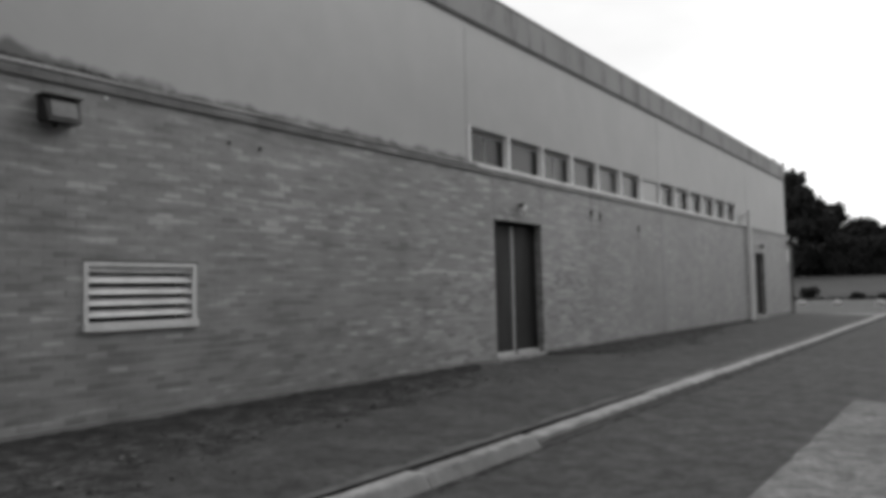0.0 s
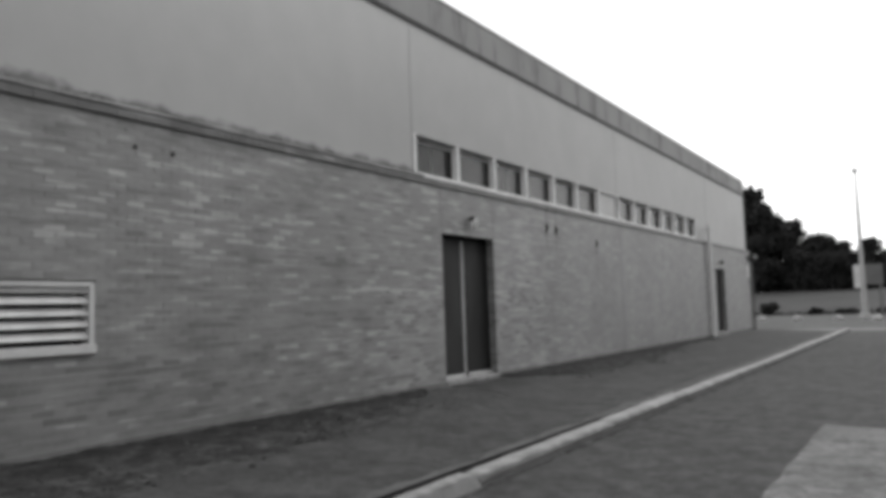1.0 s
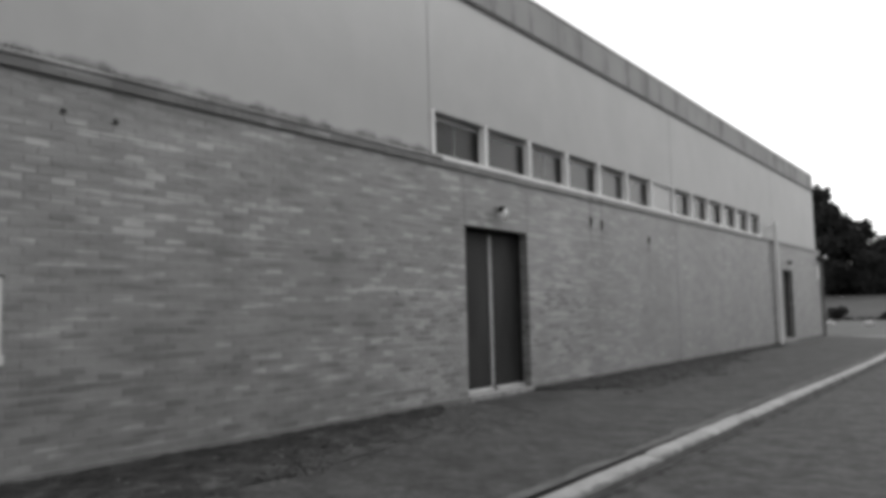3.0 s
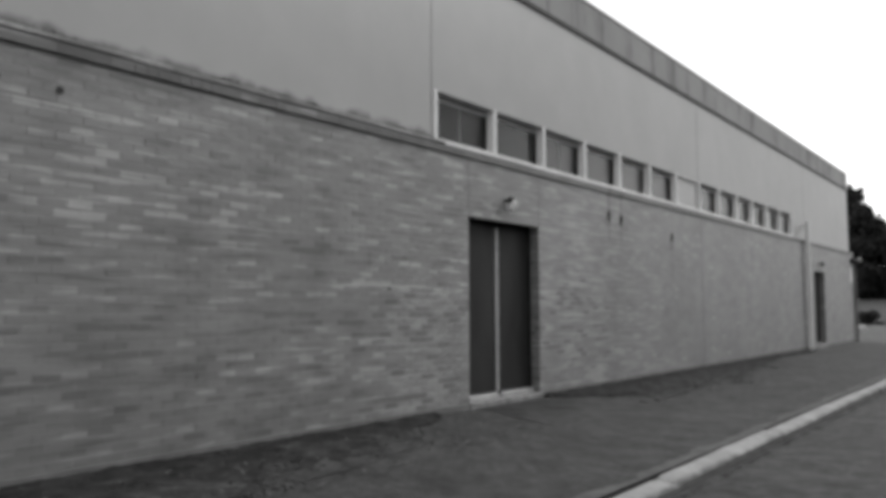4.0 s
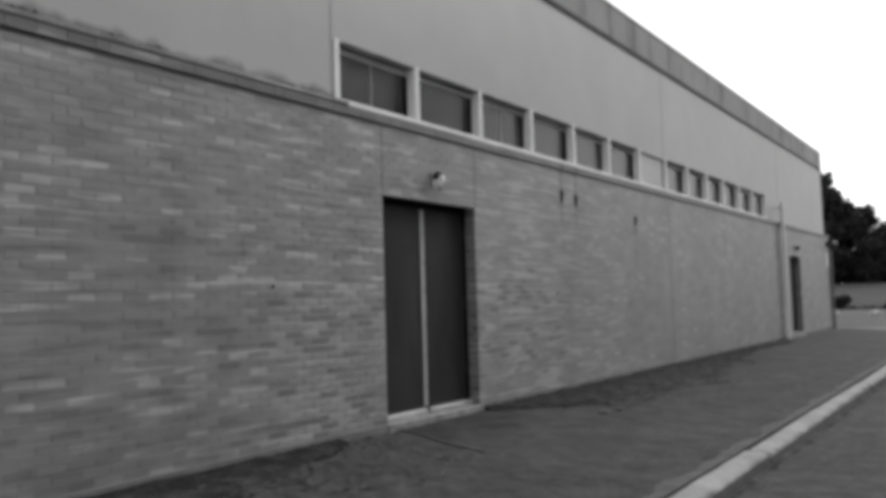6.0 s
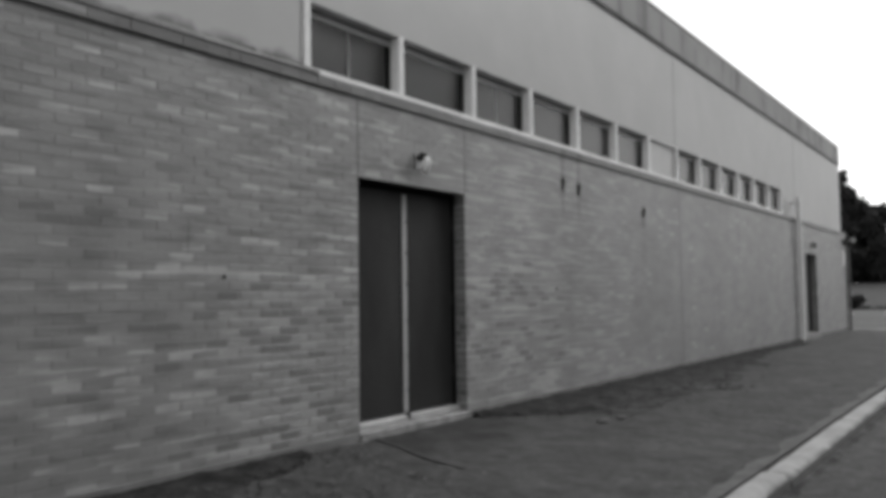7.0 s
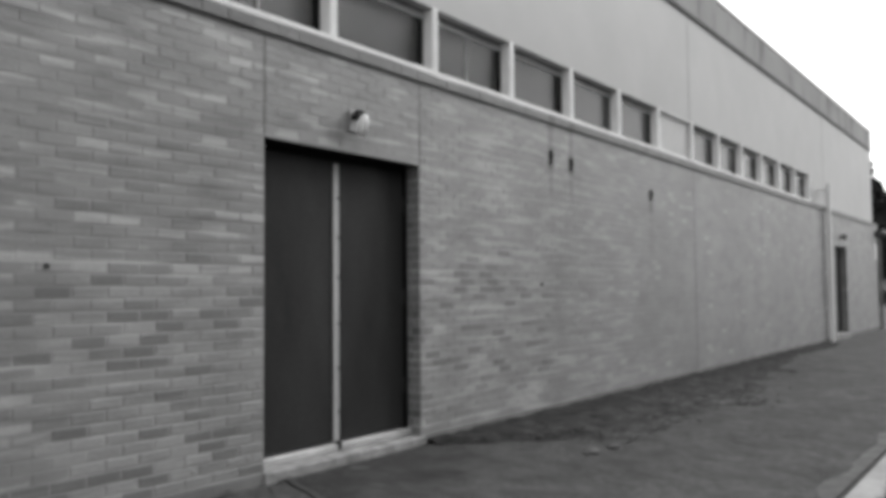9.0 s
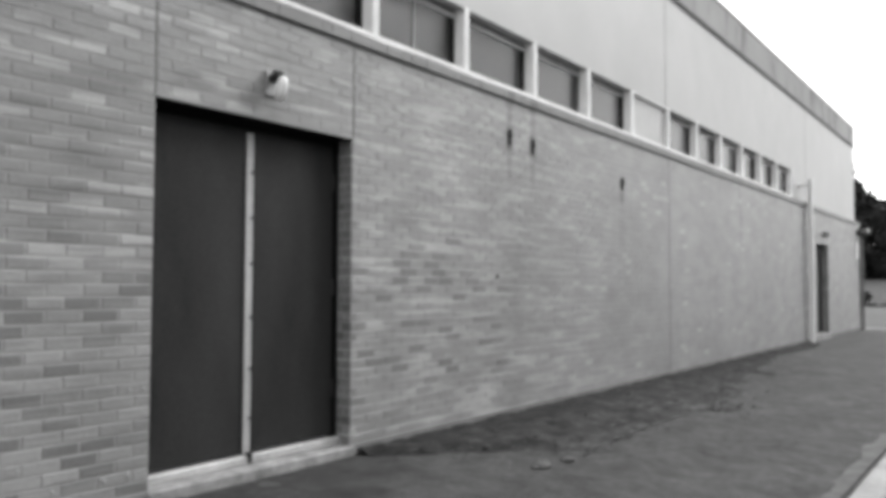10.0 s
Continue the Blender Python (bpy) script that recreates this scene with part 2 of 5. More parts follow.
def asphalt_material(name, lo, hi, coarse, crack=0.0, fading=False):
    m = Mat(name, 0.92, spec=0.25)
    a = m.ramp(m.noise(coarse, 5), ((0.28, lo), (0.72, hi)))
    g = m.noise(160, 2)
    s = m.ramp(g, ((0.3, 0.72), (0.7, 1.3)))
    mid = m.ramp(m.noise(3.6, 8, rough=0.8), ((0.40, 0.66), (0.60, 1.34)))
    fine = m.ramp(m.noise(15.0, 5, rough=0.75), ((0.38, 0.78), (0.62, 1.22)))
    c = m.math("MULTIPLY", m.math("MULTIPLY", a, s), m.math("MULTIPLY", mid, fine))
    if crack:
        vo = m.n.new("ShaderNodeTexVoronoi")
        vo.feature = "DISTANCE_TO_EDGE"
        vo.inputs["Scale"].default_value = 0.6
        warp = m.n.new("ShaderNodeVectorMath")
        warp.operation = "ADD"
        nz = m.n.new("ShaderNodeTexNoise")
        nz.inputs["Scale"].default_value = 1.7
        m.l.new(m.pos.outputs["Position"], nz.inputs["Vector"])
        m.l.new(m.pos.outputs["Position"], warp.inputs[0])
        m.l.new(nz.outputs["Color"], warp.inputs[1])
        m.l.new(warp.outputs[0], vo.inputs["Vector"])
        line = m.ramp(vo.outputs["Distance"], ((0.0, 1 - crack), (0.012, 1.0)))
        c = m.math("MULTIPLY", c, line)
    if fading:
        # a tarry repair that is worn pale away from the doorstep
        x, y, z = m.xyz()
        mr = m.n.new("ShaderNodeMapRange")
        mr.inputs[1].default_value, mr.inputs[2].default_value = 0.3, 1.35
        mr.inputs[3].default_value, mr.inputs[4].default_value = 0.72, 1.22
        m.l.new(m.math("ADD", x, m.math("MULTIPLY", m.math("SUBTRACT", m.noise(1.6, 5), 0.5), 1.2)), mr.inputs[0])
        c = m.math("MULTIPLY", c, mr.outputs[0])
    m.colour(c).bump(g, 0.6, 0.006)
    return m.m


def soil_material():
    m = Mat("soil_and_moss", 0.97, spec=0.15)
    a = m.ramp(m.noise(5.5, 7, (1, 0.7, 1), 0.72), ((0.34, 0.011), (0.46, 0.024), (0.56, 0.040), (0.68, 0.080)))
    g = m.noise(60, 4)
    # darkest against the wall, paler outwards, with a noisy boundary
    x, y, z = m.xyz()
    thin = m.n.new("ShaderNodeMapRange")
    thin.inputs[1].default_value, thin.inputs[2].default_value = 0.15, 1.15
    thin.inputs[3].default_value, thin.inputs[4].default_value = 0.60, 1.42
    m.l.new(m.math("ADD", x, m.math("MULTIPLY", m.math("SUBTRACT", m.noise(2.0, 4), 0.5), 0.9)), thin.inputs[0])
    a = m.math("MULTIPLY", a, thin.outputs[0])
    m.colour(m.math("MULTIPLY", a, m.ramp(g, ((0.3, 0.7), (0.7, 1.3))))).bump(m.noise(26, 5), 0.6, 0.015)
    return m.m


def leaf_material(name, lo, hi):
    m = Mat(name, 0.75, spec=0.1)
    r = m.pos.outputs["Random Per Island"]
    m.colour(m.ramp(r, ((0.0, lo), (1.0, hi))))
    return m.m


def glass_material():
    m = bpy.data.materials.new("window_glass")
    m.use_nodes = True
    n, l = m.node_tree.nodes, m.node_tree.links
    n.clear()
    out, mix = n.new("ShaderNodeOutputMaterial"), n.new("ShaderNodeMixShader")
    clear, gloss, fr = n.new("ShaderNodeBsdfTransparent"), n.new("ShaderNodeBsdfGlossy"), n.new("ShaderNodeFresnel")
    clear.inputs[0].default_value = grey(0.72)
    gloss.inputs["Roughness"].default_value = 0.2
    fr.inputs["IOR"].default_value = 1.6
    l.new(fr.outputs[0], mix.inputs[0])
    l.new(clear.outputs[0], mix.inputs[1])
    l.new(gloss.outputs[0], mix.inputs[2])
    l.new(mix.outputs[0], out.inputs[0])
    return m


M_MORTAR = mortar_material()
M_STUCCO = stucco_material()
M_FASCIA = fascia_material()
M_PAVE = asphalt_material("footway_asphalt", 0.041, 0.056, 1.5, 0.1)
M_PATCH = asphalt_material("patch_asphalt", 0.034, 0.050, 1.5, 0, True)
M_ROAD = asphalt_material("road_asphalt", 0.044, 0.058, 0.9)
M_LOT = asphalt_material("car_park_asphalt", 0.062, 0.092, 0.25)
M_SLAB = asphalt_material("concrete_slab", 0.105, 0.175, 0.7)
M_PALE = worn("pale_concrete", 0.15, 0.15, 0.6, 20)


def kerb_material():
    m = Mat("kerb_concrete", 0.9)
    x, y, z = m.xyz()
    base = m.ramp(m.noise(3.2, 5, rough=0.65), ((0.3, 0.215), (0.7, 0.345)))
    g = m.noise(60, 3)
    # road grime plus the upright face's shade in one darkening, with a broken upper edge
    old = m.math("LESS_THAN", y, -4.85)
    edge = m.math("ADD", m.math("SUBTRACT", z, m.math("MULTIPLY", old, 0.022)), m.math("MULTIPLY", m.math("SUBTRACT", m.noise(7.0, 5, rough=0.65), 0.5), 0.075))
    mr = m.n.new("ShaderNodeMapRange")
    mr.interpolation_type = "SMOOTHSTEP"
    mr.inputs[1].default_value, mr.inputs[2].default_value = -0.242, -0.200
    mr.inputs[3].default_value, mr.inputs[4].default_value = 0.33, 1.0
    m.l.new(edge, mr.inputs[0])
    # the near stones' faces are darkened less
    grime_and_shade = m.math("ADD", mr.outputs[0], m.math("MULTIPLY", m.math("SUBTRACT", 1.0, mr.outputs[0]), m.math("MULTIPLY", old, 0.36)))
    c = m.math("MULTIPLY", m.math("MULTIPLY", base, grime_and_shade), m.ramp(g, ((0.25, 0.86), (0.75, 1.12))))
    m.colour(c).bump(g, 0.5, 0.006)
    return m.m


M_KERB = kerb_material()
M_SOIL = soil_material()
M_GRIT = worn("footway_grit", 0.045, 0.3, 6.0, 60, 0.95)
M_DUST = worn("kerb_dust", 0.085, 0.3, 5.0, 60, 0.95)
M_GRASS = worn("bank_grass", 0.046, 0.25, 0.12, 3.0, 0.95, bump=0.8, distance=0.05)
M_WHITE = worn("white_frame_paint", 0.76, 0.12, 3.0, 40, 0.55, bump=0.08)
M_LOUVRE = worn("louvre_paint", 0.58, 0.14, 4.0, 45, 0.6, bump=0.1)
M_DOOR = worn("dark_door_paint", 0.026, 0.38, 2.6, 50, 0.6, spec=0.2, stretch=(1, 1, 0.35), bump=0.06)
M_STEEL = worn("dull_steel", 0.30, 0.25, 6.0, 60, 0.5, 0.3)
M_BED = worn("dirty_shaded_joint", 0.17, 0.35, 3.0, 50, 0.6, spec=0.8)
M_SHADE = worn("dirty_joint", 0.12, 0.3, 4.0, 50, 0.9)
M_SEAL = worn("joint_sealant", 0.15, 0.25, 2.0, 50, 0.8)
M_DARK = worn("black_metal", 0.018, 0.3, 4.0, 50, 0.6)
# near-black frame colour that also paints the shade below the door lintel
M_BLACK = worn("black_frame_and_shade", 0.006, 0.2, 4.0, 50, 0.8, spec=0.1)
M_BRONZE = worn("dark_sash", 0.02, 0.2, 4.0, 50, 0.5)
M_SILL = worn("door_sill_concrete", 0.25, 0.42, 7.0, 60, 0.9, bump=0.4)
M_CAP = worn("mortar_cap", 0.27, 0.42, 2.5, 40, 0.9, stretch=(1, 0.6, 1), bump=0.4)
M_FOOT = worn("footing_concrete", 0.165, 0.22, 3.0, 50, 0.92, bump=0.4)
M_STRIP = worn("centre_strip_metal", 0.48, 0.2, 2.0, 40, 0.55, stretch=(1, 1, 0.4), bump=0.1)
M_THRESH = worn("threshold_paint", 0.40, 0.35, 5.0, 50, 0.6, stretch=(1, 0.5, 1), bump=0.2)
M_FROST = worn("mortar_smear", 0.36, 0.2, 20.0, 60, 0.9)
M_PIPE = worn("pale_pipe_paint", 0.66, 0.10, 2.0, 40, 0.55, stretch=(1, 1, 0.2), bump=0.05)
M_JAR = worn("opal_glass", 0.80, 0.05, 6.0, 40, 0.25, spec=0.5, bump=0.02)
M_LENS = worn("grey_lens", 0.11, 0.2, 9.0, 50, 0.25, spec=0.5, bump=0.05)
M_ROOM = worn("room_paint", 0.35, 0.1, 0.4, 10)
M_SIGN = worn("white_sign", 0.6, 0.1, 1.0, 20, 0.6)
M_GLASS = glass_material()
# grey that puts the shade of the window soffits into the heads' colour
M_HEAD_SHADE = worn("window_head_paint", 0.34, 0.2, 4.0, 40, 0.7)
M_MULLION = worn("dull_stile", 0.3, 0.2, 4.0, 40, 0.6)
M_BLIND = worn("frosted_panel", 0.42, 0.12, 2.0, 30, 0.4)
M_LEAF = leaf_material("tree_leaves", 0.020, 0.040)
# paler copy of the leaves, with haze put into the colour
M_LEAF_PALE = leaf_material("hazy_tree_leaves", 0.05, 0.10)
M_BARK = worn("bark", 0.05, 0.3, 3, 20, 0.95)
M_CLOD = leaf_material("earth_crumbs", 0.024, 0.055)
M_MOSS = leaf_material("moss_tufts", 0.02, 0.06)
M_LITTER = leaf_material("leaf_litter", 0.02, 0.12)
M_STONE = worn("old_whitewash", 0.36, 0.25, 4.0, 30, 0.9)
M_POST = worn("concrete_post", 0.42, 0.12, 1.0, 20)


# ---- mesh helpers ----
def link(name, bm, material, parent=None, label=""):
    me = bpy.data.meshes.new(name)
    bm.normal_update()
    bm.to_mesh(me)
    bm.free()
    me.materials.append(material)
    ob = new(name, me)
    ob.parent = parent
    if label:
        ob["label"] = label
    return ob


part = link


def thing(name, label, category, where=(0, 0, 0), group="", kind=""):
    ob = new(name)
    ob.location = where
    ob.empty_display_size = 0.1
    return tagged(ob, label, category, group, kind)


def box(bm, x0, x1, y0, y1, z0, z1, bevel=0.0):
    r = bmesh.ops.create_cube(bm, size=1.0, matrix=Matrix.LocRotScale(((x0 + x1) / 2, (y0 + y1) / 2, (z0 + z1) / 2), None, (abs(x1 - x0), abs(y1 - y0), abs(z1 - z0))))
    if bevel:
        edges = {e for v in r["verts"] for e in v.link_edges}
        bmesh.ops.bevel(bm, geom=list(edges), offset=bevel, segments=2, affect="EDGES", profile=0.6)
    return bm


def boxes(*rows, bevel=0.0):
    bm = bmesh.new()
    for r in rows:
        box(bm, *r, bevel=bevel)
    return bm


def tube(bm, a, b, r0, r1=None, sides=16, caps=True):
    a, b = Vector(a), Vector(b)
    r1 = r0 if r1 is None else r1
    turn = (b - a).to_track_quat("Z", "Y").to_matrix().to_4x4()
    bmesh.ops.create_cone(bm, cap_ends=caps, segments=sides, radius1=r0, radius2=r1, depth=(b - a).length, matrix=Matrix.Translation((a + b) / 2) @ turn)
    return bm


def lathe(bm, profile, m, sides=20):
    """Turns (radius, height) pairs round z, then places by m."""
    rings = []
    for r, h in profile:
        rings.append([bm.verts.new(m @ Vector((r * math.cos(2 * math.pi * k / sides), r * math.sin(2 * math.pi * k / sides), h))) for k in range(sides)])
    for p, q in zip(rings, rings[1:]):
        for k in range(sides):
            bm.faces.new((p[k], p[(k + 1) % sides], q[(k + 1) % sides], q[k]))
    bm.faces.new(rings[0][::-1])
    bm.faces.new(rings[-1])
    return bm


def slab_with_openings(x0, x1, y0, y1, z0, z1, openings):
    """A wall slab as one mesh, with openings (y0, y1, z0, z1) going right through."""
    bm = bmesh.new()
    cuts = sorted({y0, y1, *(v for o in openings for v in o[:2] if y0 < v < y1)})
    for a, b in zip(cuts, cuts[1:]):
        holes = sorted((o[2], o[3]) for o in openings if o[0] < (a + b) / 2 < o[1])
        low = z0
        for h0, h1 in holes:
            if h0 > low:
                box(bm, x0, x1, a, b, low, h0)
            low = h1
        if low < z1:
            box(bm, x0, x1, a, b, low, z1)
    return bm


# ---- the building ----
CORNER = 23.5
Y_NEAR = -18.0
DOOR = (0.0, 1.662, -0.5, 2.235)
DOOR_FAR = (17.60, 18.95, -0.5, 2.19)
VENT = (-7.145, -5.93, 0.805, 1.414)
BAND = (-0.54, 15.775, 3.075, 3.695)
LEDGE_LOW, LEDGE_TOP = 2.938, 3.072
SPLIT, FACE = 3.02, -0.115

tagged(link("wall_brick", slab_with_openings(-0.32, -0.0017, Y_NEAR, CORNER, -0.5, SPLIT, [DOOR, DOOR_FAR, VENT]), M_MORTAR),
       "long brick wall with pale mortar and scattered light bricks", "wall", kind="structure")
wall_bricks = bpy.data.objects["wall_brick"]
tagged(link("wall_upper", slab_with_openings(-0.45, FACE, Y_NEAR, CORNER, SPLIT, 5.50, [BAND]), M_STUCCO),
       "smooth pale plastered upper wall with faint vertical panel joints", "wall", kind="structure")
tagged(link("wall_end", boxes((-22, -0.32, CORNER - 0.3, CORNER - 0.004, -0.5, LEDGE_TOP), bevel=0), M_FOOT), "plain end wall of the building", "wall", kind="structure")
tagged(link("wall_end_upper", boxes((-22, -0.42, CORNER - 0.3, CORNER - 0.004, LEDGE_TOP, 5.5)), M_STUCCO), "plain plastered upper end wall", "wall", kind="structure")
tagged(link("wall_back", boxes((-22.3, -22, Y_NEAR, CORNER, -0.5, 5.5)), M_ROOM), "plain back wall of the building", "wall", kind="structure")
tagged(link("wall_near_end", boxes((-22, -0.42, Y_NEAR, Y_NEAR + 0.3, -0.5, 5.5)), M_ROOM), "plain near end wall of the building", "wall", kind="structure")
tagged(link("floor", boxes((-22, -0.33, Y_NEAR + 0.3, CORNER - 0.3, -0.4, 0.05)), M_ROOM), "plain indoor floor slab", "floor", kind="structure")
tagged(link("ceiling", boxes((-22, -0.43, Y_NEAR + 0.3, CORNER - 0.3, 4.2, 4.3)), M_ROOM), "plain indoor ceiling", "ceiling", kind="structure")
tagged(link("roof", boxes((-22.3, -0.42, Y_NEAR, CORNER - 0.02, 5.5, 5.78)), M_DARK), "flat roof deck behind the fascia", "roof", kind="structure")

# fascia in long boards, with a dark gap below and a thin metal edge on top
def fall(bm, per_metre):
    for v in bm.verts:
        v.co.z -= per_metre * v.co.y
    return bm


FALL = 0.0055
fascia = tagged(link("fascia", fall(boxes((-0.42, -0.11, Y_NEAR, CORNER + 0.0, 5.41, 5.95)), FALL), M_FASCIA),
                "weathered pale fascia band streaked with dark runs along the roof edge", "fascia", kind="structure")
y = -17.6
while y < CORNER:
    y1 = min(y + 2.93, CORNER + 0.015)
    part("fascia_board", fall(boxes((-0.111, -0.09, y + 0.003, y1 - 0.003, 5.415, 5.945), bevel=0.004), FALL), M_FASCIA, fascia)
    y += 2.93
# the shadow gap below the boards is built as a dark strip
part("drip_strip", fall(boxes((-0.16, -0.088, Y_NEAR, CORNER - 0.01, 5.362, 5.41)), FALL), M_DARK, fascia, "dark strip standing for the shadow gap under the fascia")
part("edge_trim", fall(boxes((-0.43, -0.075, Y_NEAR, CORNER + 0.03, 5.95, 5.975), bevel=0.006), FALL), M_PIPE, fascia, "thin pale metal roof edge")

# shallow joints of the upper panels
for jy in (-9.37, -0.565, 8.33, 17.13):
    tagged(link("panel_joint", boxes((FACE - 0.002, FACE + 0.005, jy - 0.007, jy + 0.007, 3.70 if -0.5 < jy < 16.1 else LEDGE_TOP + 0.02, 5.265), bevel=0.002), M_STUCCO), "narrow raised joint strip of the plastered panels", "trim", kind="structure")

# concrete footing along the foot of the wall
tagged(link("footing", slab_with_openings(-0.1, 0.016, Y_NEAR, CORNER + 0.01, -0.4, 0.012, [(DOOR[0], DOOR[1], -0.5, 0.2), (DOOR_FAR[0], DOOR_FAR[1], -0.5, 0.2)]), M_FOOT),
       "narrow pale concrete footing at the foot of the brick wall", "footing", kind="structure")
# vertical sealant joints of the brickwork
JOINTS = ((0.0, 2.235, LEDGE_LOW), (1.668, 2.235, LEDGE_LOW), (8.12, 0.02, LEDGE_LOW), (-9.4, 0.02, LEDGE_LOW))
for jy, z0, z1 in JOINTS:
    tagged(link("control_joint", boxes((-0.03, -0.0005, jy - 0.006, jy + 0.006, z0, z1)), M_SEAL), "dark sealant joint in the brickwork", "joint", kind="structure")


# ---- ground ----
def height(x, y):
    """Level ground, a grassy bank beyond the car park."""
    s = min(max((y - 68 - 0.02 * x) / 24, 0.0), 1.0)
    return -0.345 + 2.35 * s * s * (3 - 2 * s)


def ground_sheet():
    xs = sorted({-1500, -500, -200, -120, *range(-80, 81, 8), 120, 200, 500, 1500})
    ys = sorted({-1500, -400, -100, -40, 0, 40, 60, *range(66, 100, 2), 120, 200, 500, 1500, 3000})
    bm = bmesh.new()
    g = [[bm.verts.new((x, y, height(x, y))) for x in xs] for y in ys]
    for r, s in zip(g, g[1:]):
        for k in range(len(xs) - 1):
            bm.faces.new((r[k], r[k + 1], s[k + 1], s[k]))
    return bm


tagged(link("ground", ground_sheet(), M_GRASS), "mown grass ground rising to a bank under the trees", "ground", kind="structure")
tagged(link("road", boxes((3.0, 24, -60, 27.0, -0.6, -0.305)), M_ROAD), "dark worn asphalt roadway beside the kerb", "road", kind="structure")
tagged(link("car_park", boxes((-60, 24, 27.0, 66.0, -0.6, -0.328)), M_LOT), "pale dusty asphalt car park beyond the building", "pavement", kind="structure")
tagged(link("side_yard", boxes((-60, 3.0, CORNER, 27.0, -0.6, -0.30)), M_LOT), "pale asphalt apron round the building's corner", "pavement", kind="structure")


def footway():
    """The footway falls from the wall to the kerb, with a slightly uneven top."""
    bm = bmesh.new()
    xs = [0.0, 0.4, 0.9, 1.5, 2.1, 2.6, 3.0]
    ys = [Y_NEAR + 0.5 * k for k in range(int((26.5 - Y_NEAR) / 0.5) + 1)]
    g = []
    for y in ys:
        row = []
        for x in xs:
            drop = 0.035 if x >= 3.0 else 0.0
            z = -0.06 - 0.045 * x - drop * 0.3 + 0.010 * noise.noise((x * 0.9, y * 0.6, 3.1))
            if y > 23.5:
                z -= (y - 23.5) * 0.03
            row.append(bm.verts.new((x, y, z)))
        g.append(row)
    for r, s in zip(g, g[1:]):
        for k in range(len(xs) - 1):
            bm.faces.new((r[k], r[k + 1], s[k + 1], s[k]))
    bmesh.ops.extrude_face_region(bm, geom=list(bm.faces))
    bm.verts.ensure_lookup_table()
    n = len(xs) * len(ys)
    for v in list(bm.verts)[:n]:
        v.co.z = -0.6
    bmesh.ops.recalc_face_normals(bm, faces=list(bm.faces))
    return bm


pavement = tagged(link("pavement", footway(), M_PAVE), "grey asphalt footway sloping from the brick wall to the kerb", "pavement", kind="structure")

# kerb of long cast stones, uneven at the joints
kerb = tagged(new("kerb"), "worn pale concrete kerb along the footway", "kerb", kind="structure")
KERB_JOINTS = [-17.05, -14.0, -10.95, -8.3, -6.55] + [-4.85 + 3.05 * k for k in range(11)]
for y, y1 in zip(KERB_JOINTS, KERB_JOINTS[1:] + [26.6]):
    y1 = min(y1, 26.6)
    bm = bmesh.new()
    old = y1 < -4.6
    n = 25 if y1 < 3.0 else 9
    prof = [(3.005, -0.60), (3.005, -0.222), (3.018, -0.200), (3.045, -0.192), (3.125, -0.196), (3.168, -0.208), (3.203, -0.240), (3.236, -0.60)]
    if old:
        prof = [(3.005, -0.60), (3.005, -0.222), (3.016, -0.200), (3.040, -0.192), (3.118, -0.193), (3.146, -0.201), (3.163, -0.222), (3.232, -0.345)]
    lift, tilt, out = random.uniform(-0.012, 0.014), random.uniform(-0.008, 0.008), random.uniform(-0.012, 0.012) + (0.025 if old else 0.0)
    rings = []
    for i in range(n):
        u = i / (n - 1)
        yy = y + 0.008 + u * (y1 - y - 0.016)
        if n == 9 and i in (1, n - 2):
            yy += (0.31 if i == n - 2 else -0.31)
        bend = -0.004 * max(yy - 8, 0) ** 1.0
        end = 0.016 if i in (0, n - 1) else 0.0
        ring = []
        for j, (x, z) in enumerate(prof):
            chip = 0.010 * noise.noise((yy * 3.1, j * 0.7, 9.0)) + 0.008 * noise.noise((yy * 9.0, j * 0.9, 5.0)) if 1 <= j <= 6 else 0.0
            zz = z + (lift + tilt * (u - 0.5) * 2 + chip - end if j not in (0, len(prof) - 1) else 0)
            ring.append(bm.verts.new((x + out + bend + chip * 0.7, yy, zz)))
        rings.append(ring)
    for p, q in zip(rings, rings[1:]):
        for j in range(len(prof) - 1):
            bm.faces.new((p[j], q[j], q[j + 1], p[j + 1]))
    bm.faces.new(rings[0])
    bm.faces.new(rings[-1][::-1])
    for f in bm.faces:
        f.smooth = False
    bmesh.ops.recalc_face_normals(bm, faces=list(bm.faces))
    part("kerb_stone", bm, M_KERB, kerb)


def flat_patch(corners, z, thick=0.05, ragged=0.0, step=0.25):
    """A low slab over a polygon of (x, y) corners, with a slightly broken outline."""
    bm = bmesh.new()
    pts = []
    for (ax, ay), (bx, by) in zip(corners, corners[1:] + corners[:1]):
        d = math.hypot(bx - ax, by - ay)
        n = max(1, int(d / step))
        for i in range(n):
            u = i / n
            x, y = ax + (bx - ax) * u, ay + (by - ay) * u
            pts.append((x + ragged * noise.noise((x * 2.3, y * 2.3, 1.0)), y + ragged * noise.noise((x * 2.3, y * 2.3, 7.0))))
    top = [bm.verts.new((x, y, z)) for x, y in pts]
    low = [bm.verts.new((x, y, z - thick)) for x, y in pts]
    bm.faces.new(top)
    for i in range(len(pts)):
        bm.faces.new((top[i], low[i], low[(i + 1) % len(pts)], top[(i + 1) % len(pts)]))
    bmesh.ops.recalc_face_normals(bm, faces=list(bm.faces))
    return bm


tagged(link("concrete_apron", flat_patch([(5.18, -0.72), (5.21, -9.0), (5.25, -22.0), (14.0, -22.0), (14.0, -2.8)], -0.292, 0.08, 0.03), M_SLAB),
       "pale concrete slab laid in the dark asphalt roadway", "pavement", kind="structure")
